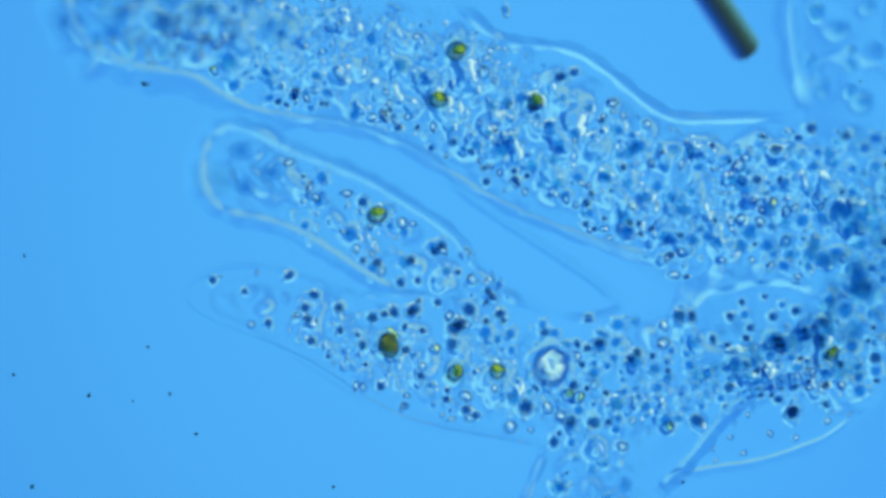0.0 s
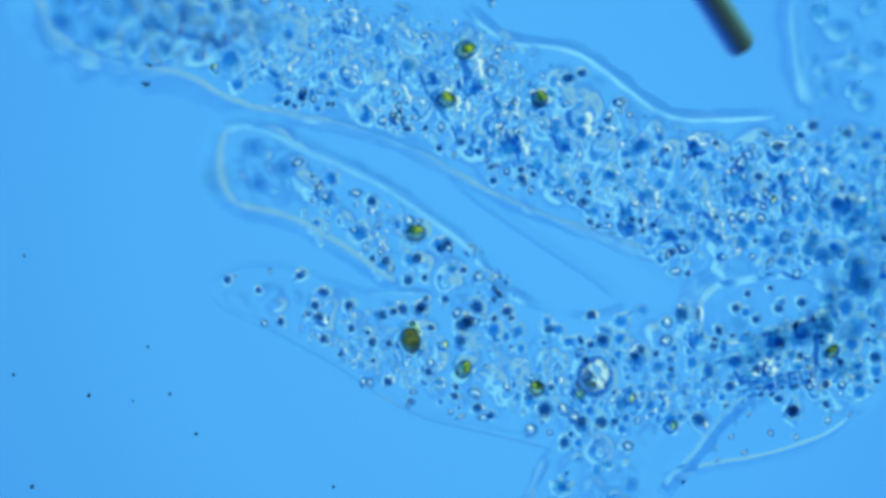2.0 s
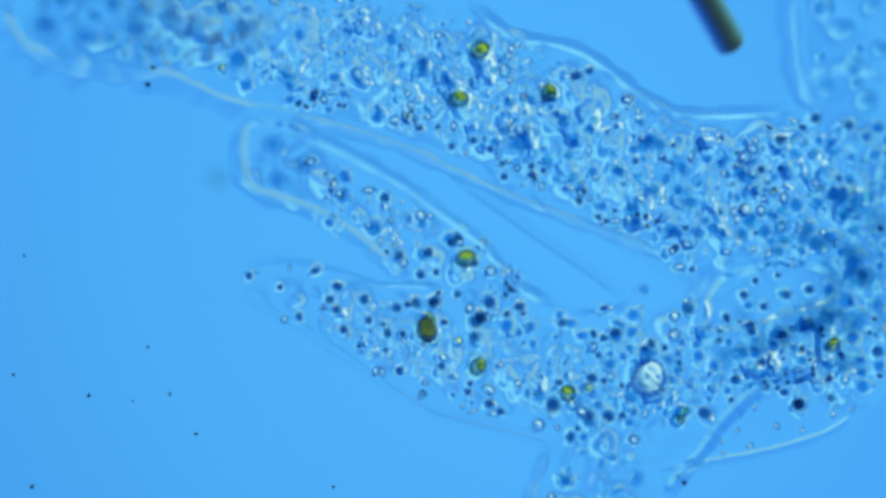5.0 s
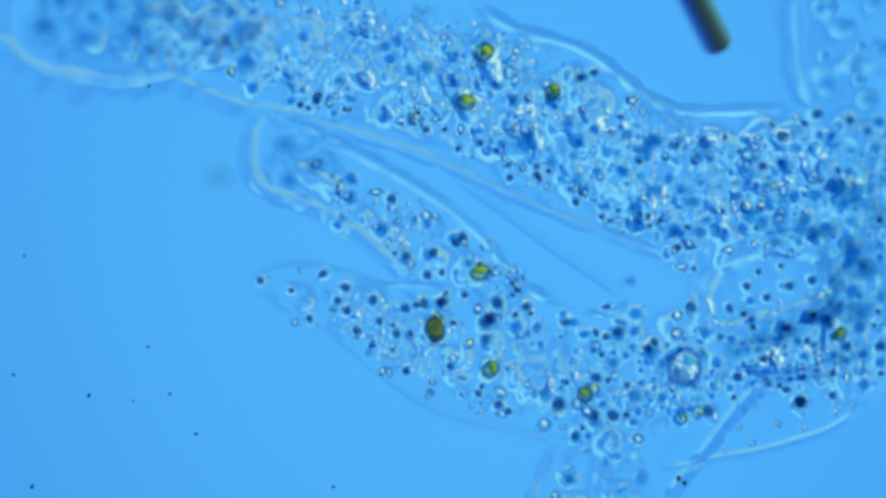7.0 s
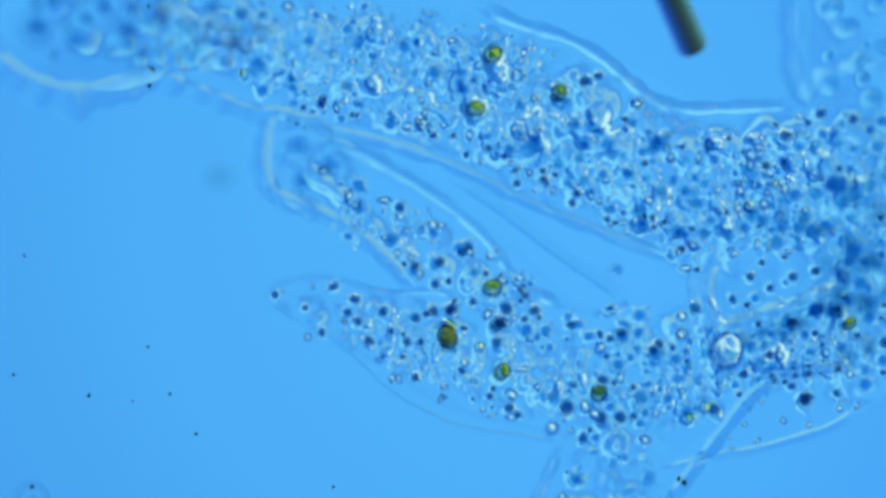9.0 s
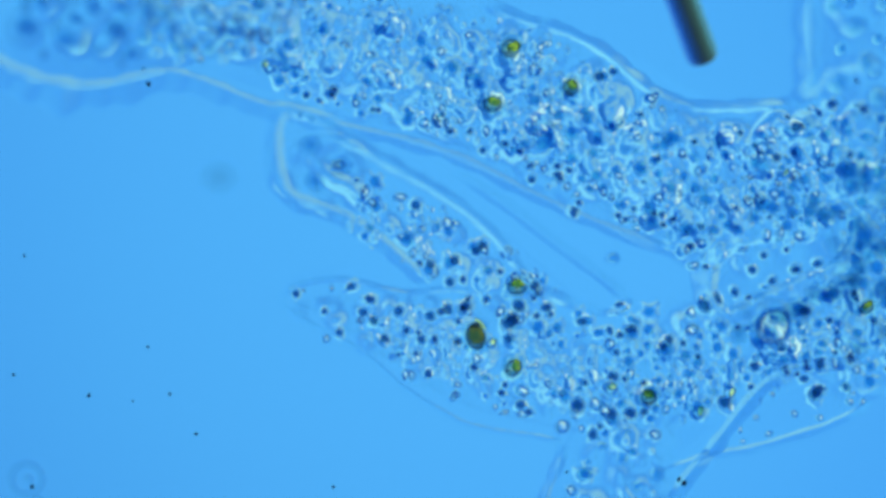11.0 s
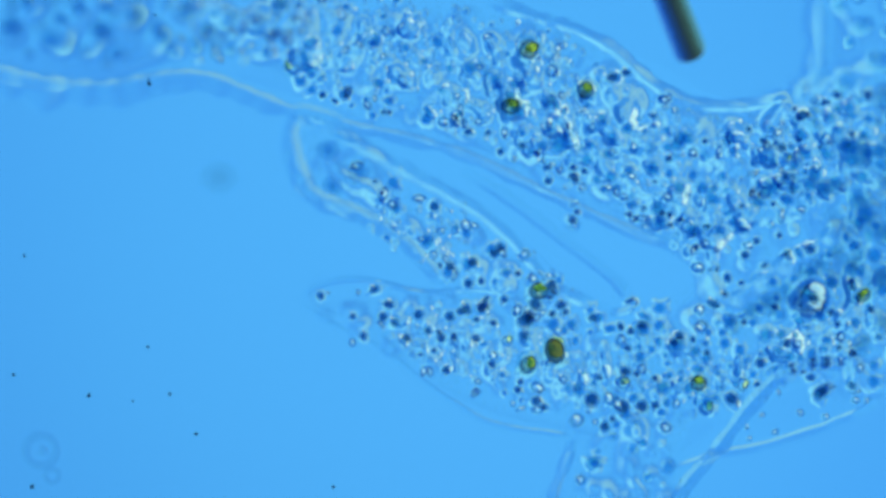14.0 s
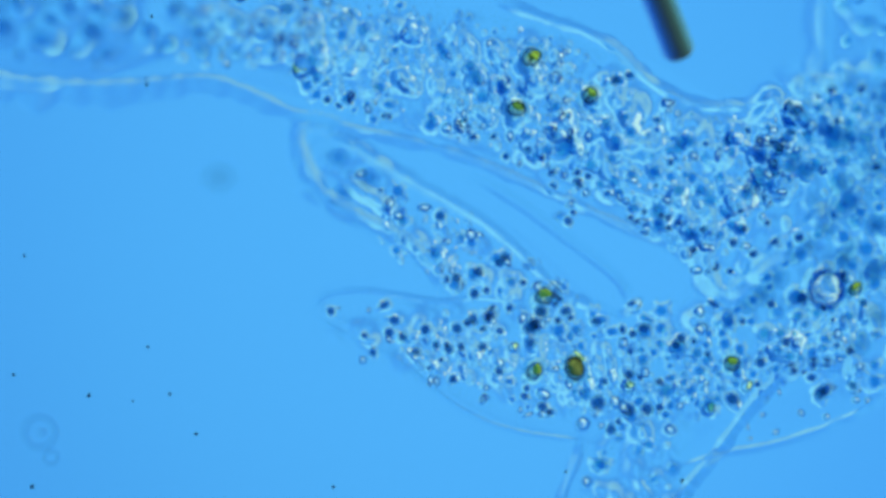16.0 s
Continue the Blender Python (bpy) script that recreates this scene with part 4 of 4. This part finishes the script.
# three granules that have slipped out into the clear film at the broad arm's margin
for kind, dx, dy, size in (("p", 0, 0, 9), ("k", 5, 14, 7), ("k", -3, 30, 10)):
    way = np.array([(np.interp(t, MOMENTS, (1040, 1030, 1015, 1020, 1008)) + dx, np.interp(t, MOMENTS, (330, 325, 330, 358, 362)) + dy) for t in TIMES])
    granule(KINDS[kind][0], KINDS[kind][1], way, size, LABELS[kind], 10)

# what goes with the nucleus: granules in it, and dark plasm clumps standing in for the shadowed band along its lower
# side
NUCLEUS = np.array([[np.interp(t, MOMENTS, c) for c in ((1340, 1360, 1375, 1380, 1345), (560, 530, 490, 468, 430))] for t in TIMES])
for x, y, size in ((1325, 490, 10), (1295, 530, 9), (1400, 490, 9), (1360, 510, 8), (1440, 480, 9), (1320, 540, 8), (1345, 465, 8), (1385, 455, 7)):
    granule("dark_granule", INK, NUCLEUS + np.array((x, y)) - NUCLEUS[6], size, LABELS["k"], 10)
SHADOW_BAND = np.array([[np.interp(t, MOMENTS, c) for c in ((1300, 1340, 1380, 1365, 1345), (640, 612, 580, 544, 514))] for t in TIMES])
RUN = np.array([[np.interp(t, MOMENTS, c) for c in ((34, 34, 34, 32, 28), (-14, -14, -14, -19, -28))] for t in TIMES])
for k in range(-2, 5):
    granule("dense_plasm", GLOOM, SHADOW_BAND + RUN * k + np.array((0, rnd.uniform(-6, 6))), rnd.uniform(22, 28), LABELS["s"], 12)
    granule("granule", DARK, SHADOW_BAND + RUN * (k + 0.5) + np.array((0, rnd.uniform(-8, 8))), rnd.uniform(8, 12), LABELS["d"], 14)


def somewhere(name, low, high, reach=0.85):
    """A random place in the lobe of that label, between two bounds across the chart."""
    rings = next(r for n, r, f in LOBES if n == name)
    while True:
        c, d, w, h = rnd.choice(rings)
        u = rnd.uniform(-reach, reach)
        x, y = c.x / STEP + 784 - d.y * u * w / STEP, 441 - (c.y + d.x * u * w) / STEP
        if low < x < high and -30 < y < 900:
            return x, y


def from_nucleus(k, x, y):
    """How far a place lies from the nucleus at TIMES[k]: 1 on its rim."""
    dx, dy = x - NUCLEUS[k][0], y - NUCLEUS[k][1]
    tilt = np.interp(TIMES[k], (6, 9, 12.5, 16), (0.25, 0.3, 0.45, 0.65))
    return np.hypot((dx * math.cos(tilt) - dy * math.sin(tilt)) / 115, (dx * math.sin(tilt) + dy * math.cos(tilt)) / 62)


def in_clear(way):
    """Whether a way leads across the nucleus or the large vacuole in the later half."""
    for k in range(5, len(TIMES)):
        if from_nucleus(k, *way[k]) < 0.85:
            return True
        if np.hypot(*(way[k] - DRIFTS[TRACKED.index("v")][k])) < 30:
            return True
    return False


# the crowd of smaller granules: lobe, bounds, how many, kinds, least and largest radius
CROWD = (("upper", 400, 800, 40, "dpccds", 5, 10), ("upper", 800, 1250, 48, "ddkpccss", 4, 10), ("upper", 1200, 1570, 36, "ddkpccss", 6, 13),
         ("upper", 1400, 1600, 14, "ssd", 12, 22), ("root", 1150, 1570, 34, "ddksd", 8, 15), ("upper", 1280, 1570, 22, "ddk", 8, 14), ("upper", 1250, 1570, 22, "kpdd", 4, 8), ("middle", 480, 900, 22, "dppkd", 5, 10), ("lower", 560, 720, 7, "kcc", 4, 7),
         ("lower", 640, 1000, 26, "kdpccd", 5, 9), ("root", 950, 1330, 28, "kdcdpc", 6, 12), ("root", 1330, 1570, 30, "kdcdppc", 5, 10),
         ("foot", 900, 1200, 14, "sdcp", 7, 14), ("side", 1260, 1510, 8, "p", 3, 6), ("right_lobe", 1400, 1570, 4, "s", 12, 20))
for name, low, high, count, kinds, least, most in CROWD:
    made, tries = 0, 0
    while made < count and tries < 3000:
        tries += 1
        kind = rnd.choice(kinds)
        x, y = somewhere(name, low, high, 0.85 if kind in "pk" else 0.74)
        size = least + (most - least) * rnd.random() ** 1.6
        if kind == "p":
            size = min(size + 2, 10)
        if math.hypot((x - 1340) / 125, (y - 558) / 66) < 1 or (kind in "dks" and in_clear(flow(x, y))):
            continue
        if any(math.hypot(p[0] - x, p[1] - y) < 0.85 * (q + size) for p, q in taken):
            continue
        scatter(kind, 0, [(x, y, size)])
        made += 1

# granules along the broad arm's lower margin
margin = spline([(300, 130), (370, 165), (450, 195), (540, 218), (620, 238), (720, 262), (820, 300), (930, 355), (1080, 415), (1220, 462)], 20)
for k in range(64):
    i = rnd.randrange(55, len(margin) - 1)
    q = margin[i + 1] - margin[i - 1]
    p = margin[i] + np.array((q[1], -q[0])) / np.hypot(*q) * rnd.uniform(20, 62)
    scatter("kkcpd"[k % 5], 9, [(p[0], p[1], rnd.uniform(5, 9))])


def tip_way(x, y):
    return np.array([(x + 0.5 * dx, y + 0.5 * dy) for dx, dy in zip(np.interp(TIMES, (0, 4, 8, 12, 16), (0, -88, -108, -180, -250)), np.interp(TIMES, (0, 8, 16), (0, 24, 28)))])


# the plasm in the arm's tip goes half its way with it
for x, y, size in ((130, 38, 46), (215, -8, 34), (235, 70, 30), (300, 40, 26), (330, 85, 24), (165, 85, 20)):
    granule("dense_plasm", HAZE, tip_way(x, y), size, LABELS["s"], 30)
for x, y, size in ((30, 50, 25), (100, 75, 27), (190, 60, 23), (250, 35, 23), (150, 20, 23), (60, 10, 21), (120, 40, 18), (200, 20, 20), (290, 60, 20), (340, 20, 20), (310, 90, 18), (215, 100, 16), (375, 60, 16)):
    way = tip_way(x, y)
    granule("dense_plasm", SHADE, way + np.array((x, y)) - (way[8] + way[9]) / 2, size, LABELS["s"], 60)
for k in range(16):
    x, y = somewhere("tip", 130, 520)
    granule("dense_plasm", HAZE, tip_way(x, y), rnd.uniform(16, 30), LABELS["s"], 10)
# large hazy clumps added to darken the shadowed right end of the body
for x, y, size in ((1550, 300, 60), (1540, 420, 85), (1555, 540, 70), (1480, 480, 60), (1470, 340, 50), (1440, 560, 45), (1390, 590, 34), (1530, 230, 40)):
    granule("dense_plasm", HAZE, flow(x, y, 6.5), size, LABELS["s"], 20)

# the plasm between the granules: a knobbly sheet, in patches that drift
def plasm(name, x, y, reach, least, most, cover, tall=1.25, way=None, swell=1.15, free=False):
    """A patch of knobbly plasm round (x, y) that thins out towards its rim and, unless free, towards its lobe's edge."""
    rings = next(r for n, r, f in LOBES if n == name)
    gen = np.random.default_rng(int(x * 7 + y))
    pitch = 4.0
    n = int(reach / pitch)
    gx, gy = np.meshgrid(np.arange(-n, n + 1) * pitch, np.arange(-n, n + 1) * pitch)
    cx = np.array([r[0].x / STEP + 784 for r in rings])
    cy = np.array([441 - r[0].y / STEP for r in rings])
    half = np.array([r[2] / STEP for r in rings])
    away = np.hypot(gx[..., None] + x - cx, gy[..., None] + y - cy)
    edge = (half - away).max(axis=-1)
    inset, slope = (24, 62) if name == "upper" else (14, 32)
    fade = (1.0 if free else np.clip((edge - inset) / slope, 0, 1)) * np.clip(1.6 * (1 - np.hypot(gx, gy) / reach), 0, 1)
    # the nucleus pushes the knobbly plasm aside
    fade *= np.clip((np.hypot((gx + x - 1345) / 125, (gy + y - 556 - 0.24 * (1345 - gx - x)) / 72) - 0.75) / 0.4, 0.2, 1)
    course = flow(x, y) if way is None else way
    near = np.min([from_nucleus(k, gx + course[k][0], gy + course[k][1]) for k in range(5, len(TIMES))], axis=0)
    fade = fade * np.clip((near - 0.8) / 0.35, 0.5, 1)
    # and so does the large vacuole
    vacuole = DRIFTS[TRACKED.index("v")]
    near = np.min([np.hypot(gx + course[k][0] - vacuole[k][0], gy + course[k][1] - vacuole[k][1]) for k in range(len(TIMES))], axis=0)
    fade = fade * np.clip((near - 24) / 16, 0.08, 1)
    h = np.zeros_like(gx)
    for _ in range(int(cover * (2 * reach) ** 2 / (math.pi * (least + most) ** 2))):
        px, py = gen.uniform(-reach, reach, 2)
        s = least + (most - least) * gen.random() ** 1.5
        lean = gen.uniform(-0.5, 0.5)
        dx, dy = gx - px, gy - py
        h += swell * s * np.exp(-((dx + lean * dy) ** 2 / s ** 2 + dy ** 2 / (s * tall) ** 2) / 1.6)
    z0 = depth_at(at(x, y)) * gen.uniform(0.80, 0.95) / STEP
    index, verts = {}, []
    size = gx.shape[0]
    for i in range(size):
        for j in range(size):
            for up in (0, 1):
                index[i, j, up] = len(verts)
                verts.append((gx[i, j] * STEP, -gy[i, j] * STEP, (z0 + up * (0.6 + h[i, j] * fade[i, j])) * STEP))
    faces = []
    for i in range(size - 1):
        for j in range(size - 1):
            four = ((i, j), (i + 1, j), (i + 1, j + 1), (i, j + 1))
            if any(fade[c] > 0 for c in four):
                faces.append([index[(*c, 1)] for c in four])
                faces.append([index[(*c, 0)] for c in four[::-1]])
    used = sorted({k for f in faces for k in f})
    place = {k: i for i, k in enumerate(used)}
    me = bpy.data.meshes.new("granular_plasm")
    me.from_pydata([verts[k] for k in used], [], [[place[k] for k in f] for f in faces])
    me.polygons.foreach_set("use_smooth", [True] * len(me.polygons))
    me.materials.append(M_PLASM)
    ob = new("granular_plasm", me)
    ob.parent = amoeba
    tagged(ob, "knobbly clear plasm between the granules", kind="stuff")
    MOVES.append((ob, [(t, pose(*at(px, py), 0, 0, 0)) for t, (px, py) in zip(TIMES, course)]))


for name, low, high, pitch, reach, least, most, cover, swell in (("upper", 420, 1660, 105, 135, 7, 15, 1.3, 1.15), ("root", 930, 1620, 105, 125, 7, 14, 1.1, 1.0),
                                                  ("lower", 470, 980, 100, 110, 6, 12, 0.9, 1.0), ("middle", 440, 900, 75, 80, 7, 14, 0.8, 1.0), ("foot", 900, 1200, 80, 95, 7, 14, 0.9, 0.8)):
    rings = next(r for n, r, f in LOBES if n == name)
    last = None
    for c, d, w, h in rings:
        x = c.x / STEP + 784
        if low < x < high and (last is None or (c - last).length > pitch * STEP):
            last = c
            for u in ((-0.5, 0.4) if w > 110 * STEP else (0.0,)):
                plasm(name, x - d.y * u * w / STEP, 441 - (c.y + d.x * u * w) / STEP, reach, least, most, cover, 1.25, None, swell)

for x, y in ((200, 20), (275, 55), (290, -20), (365, 25), (440, 45)):
    plasm("tip", x, y, 110, 12, 22, 0.9, 1.1, tip_way(x, y), 0.38)
for x, y in ((1120, 615), (1190, 600), (1245, 590)):
    plasm("root", x, y, 70, 6, 11, 0.9, 1.2, None, 0.9, True)
for t, x, y in ((9, 1350, 625), (9, 1430, 605), (9, 1520, 590), (9, 1490, 650), (16, 1380, 560), (16, 1450, 590), (16, 1510, 540), (16, 1530, 460), (16, 1530, 630)):
    way = flow(x, y, t)
    plasm("root", way[0][0], way[0][1], 80, 7, 12, 0.9, 1.2, way, 0.9, True)
for i in range(70, len(margin) - 1, 13):
    q = margin[i + 1] - margin[i - 1]
    way = flow(*(margin[i] + np.array((q[1], -q[0])) / np.hypot(*q) * 52), 9)
    plasm("upper", way[0][0], way[0][1], 56, 6, 11, 0.8, 1.2, way, 0.75, True)
for x, y in ((425, 290), (455, 325), (495, 330), (470, 290)):
    plasm("middle", x, y, 62, 10, 18, 0.9, 1.1, slender_way(x, y), 0.5, True)
for x, y in ((1470, 30), (1475, 130), (1510, 210)):
    plasm("right_lobe", x, y, 90, 12, 20, 0.8, 1.1, np.array([(x + dx, y + dy) for dx, dy in zip(np.interp(TIMES, (0, 4, 8, 12, 16), (0, 6, 10, 35, 48)), np.interp(TIMES, (0, 16), (0, -10)))]), 0.24)

for x, y in ((350, 40), (425, 45), (500, 70), (445, 105), (300, 70)):
    way = flow(x, y, 13)
    plasm("upper", way[0][0], way[0][1], 100, 8, 16, 1.0, 1.25, way, 1.0)
for k in range(46):
    kind = "spdcpc"[k % 6]
    x = rnd.uniform(310, 540)
    scatter(kind, 13, [(x, rnd.uniform(-10, 95 + 0.2 * (x - 310)), rnd.uniform(5, 10))], max(15, 0.9 * (480 - x)))

# fine grains, in clumps that drift as one
for name, low, high, count, stuff, least, most in (
        ("upper", 450, 900, 10, M_VESICLE, 6, 14), ("upper", 880, 1560, 11, M_VESICLE, 6, 17), ("middle", 520, 880, 3, M_VESICLE, 5, 9), ("lower", 560, 1000, 8, M_VESICLE, 5, 10),
        ("root", 900, 1560, 5, M_VESICLE, 7, 17), ("upper", 450, 900, 5, M_PEARL, 2.5, 6), ("upper", 880, 1560, 6, M_PEARL, 2.5, 6), ("middle", 520, 880, 1, M_PEARL, 2.5, 4.5),
        ("lower", 480, 1000, 2, M_PEARL, 3, 5), ("root", 900, 1560, 2, M_PEARL, 3, 6),
        ("upper", 450, 900, 11, M_DUSK, 4, 9), ("upper", 880, 1560, 8, M_DUSK, 4, 10), ("middle", 520, 880, 3, M_DUSK, 4, 8), ("lower", 600, 1000, 5, M_DUSK, 4, 8), ("root", 900, 1560, 3, M_DUSK, 5, 11)):
    for k in range(count):
        x, y = somewhere(name, low, high, 0.66)
        bm = bmesh.new()
        c = at(x, y)
        spread = 22 if name == "middle" else 36
        for _ in range(14):
            q = (x + rnd.gauss(0, spread), y + rnd.gauss(0, spread))
            z = depth_at(at(*q))
            if z < (90 if name == "upper" else 45) * STEP or in_clear(flow(*q)):
                continue
            grain = Matrix.Translation(at(*q, z + rnd.uniform(-5, 5) * STEP) - c) @ Matrix.Diagonal((rnd.uniform(0.7, 1.1), rnd.uniform(0.9, 1.5), 0.9, 1))
            r = rnd.uniform(least, most) * STEP
            if stuff != M_PEARL:
                blob(bm, grain @ Matrix.Scale(r, 4), 1.2, 0.15, 2.0 if stuff == M_VESICLE else 4.0)
            else:
                blob(bm, grain @ Matrix.Scale(0.85 * r, 4), 1.92, 0.7, 2.0, 8.0)
        bmesh.ops.recalc_face_normals(bm, faces=bm.faces)
        ob = new("granule_cloud", mesh_of(bm, "granule_cloud", stuff, True))
        ob.parent = amoeba
        tagged(ob, "loose cloud of tiny clear granules", kind="stuff")
        MOVES.append((ob, [(t, pose(*at(px, py), 0, 0, 0)) for t, (px, py) in zip(TIMES, flow(x, y))]))

# ---- loose things in the water ----
bm = bmesh.new()
loops = []
for k in range(40):
    a = min(k, 11) / 11 * math.pi / 2
    y = 24 * (1 - math.cos(a)) + max(0, k - 11) * 11
    r = 29 * (math.sin(a) ** 0.8 if k else 0.01) * (1 + 0.03 * math.sin(y * 0.022))
    loops.append([bm.verts.new(Vector((r * math.cos(b), y, 31 + r * math.sin(b))) * STEP) for b in np.linspace(0, 2 * math.pi, 32, endpoint=False)])
for a, b in zip(loops, loops[1:]):
    for i in range(32):
        bm.faces.new((a[i], a[(i + 1) % 32], b[(i + 1) % 32], b[i]))
bm.faces.new(loops[0])
bm.faces.new(loops[-1])
bmesh.ops.recalc_face_normals(bm, faces=bm.faces)
rod = new("algal_rod", mesh_of(bm, "algal_rod", M_ROD))
tagged(rod, "dark brown rod-shaped alga with a yellow highlight painted along one edge", "alga")
MOVES.append((rod, [(t, pose(*at(x, y, 0.6), 0, 0, r)) for t, x, y, r in (
    (0, 1322, 104, 34), (1.5, 1316, 97, 33), (3, 1307, 98, 32), (4, 1304, 97, 31), (6.5, 1275, 95, 27), (8, 1254, 101, 26), (9, 1226, 101, 23),
    (11.5, 1245, 121, 20), (13, 1233, 122, 20), (14.5, 1217, 108, 21), (16, 1202, 110, 21))]))

bm = bmesh.new()
for radius, thick, x, y in ((27, 8, 0, 0), (12, 5, 20, -44)):
    hoop = [[bm.verts.new(Vector((x + (radius + thick * math.cos(b)) * math.cos(a), y + (radius + thick * math.cos(b)) * math.sin(a), 12 + 0.6 * thick * math.sin(b))) * STEP)
             for b in np.linspace(0, 2 * math.pi, 12, endpoint=False)] for a in np.linspace(0, 2 * math.pi, 36, endpoint=False)]
    for k in range(36):
        for i in range(12):
            bm.faces.new((hoop[k][i], hoop[(k + 1) % 36][i], hoop[(k + 1) % 36][(i + 1) % 12], hoop[k][(i + 1) % 12]))
bmesh.ops.create_uvsphere(bm, u_segments=24, v_segments=12, radius=9 * STEP, matrix=Matrix.Translation((5 * STEP, 0, 10 * STEP)))
bmesh.ops.recalc_face_normals(bm, faces=bm.faces)
bubble = new("floating_cell", mesh_of(bm, "floating_cell", M_BUBBLE))
tagged(bubble, "faint round clear cell drifting in the water", "cell")
MOVES.append((bubble, [(t, pose(*at(x, y), 0, 0, 0)) for t, x, y in (
    (0, 40, 1060), (4, 45, 1030), (8, 52, 940), (9, 55, 885), (11.3, 46, 840), (11.9, 52, 814), (12.5, 47, 790), (13.2, 49, 778), (14, 72, 798), (14.5, 85, 798), (15.2, 68, 777), (16, 70, 766))]))

bm = bmesh.new()
bmesh.ops.create_uvsphere(bm, u_segments=32, v_segments=16, radius=1)
smudge = new("smudge", mesh_of(bm, "smudge", M_SMUDGE))
smudge.location, smudge.scale = at(388, 314, 0.006), (0.085, 0.072, 0.005)
tagged(smudge, "faint round grey smudge on the slide", "smudge")

grain = new("floating_grain", bead_mesh("floating_grain", M_DARK, 0.3, 6, 2))
grain.scale = (0.015, 0.028, 0.015)
tagged(grain, "small dark grain drifting in open water", "grain")
MOVES.append((grain, [(t, pose(*at(x, y, 0.02), 0, 0, 8)) for t, x, y in (
    (0, 895, 18), (0.5, 885, 16), (1, 878, 10), (1.5, 875, 6), (2, 869, 0), (3, 860, -25), (4, 850, -50), (9, 830, -150), (16, 820, -240))]))

SPECK = [bead_mesh("dust_speck", M_SPECK, 0.5, s, 1) for s in range(3)]
for x, y, s in ((260, 141, 5), (157, 700, 4), (301, 698, 3.5), (347, 768, 3.5), (57, 862, 4.5), (590, 862, 3.5), (24, 664, 3.5), (262, 614, 3),
                (43, 453, 3), (1208, 852, 5), (1518, 145, 2.5), (1003, 836, 3), (235, 710, 2), (270, 30, 4)):
    ob = new("dust_speck", rnd.choice(SPECK))
    ob.location = at(x, y, s * 0.001)
    ob.scale = (0.85 * s * STEP, s * STEP, 0.5 * s * STEP)
    ob.rotation_euler = (0, 0, rnd.uniform(0, 6))
    tagged(ob, "tiny black dust speck lying on the slide", "dust speck", "dust specks on the slide")


def motions():
    for ob, rows in MOVES:
        walk(ob, rows)


motions()
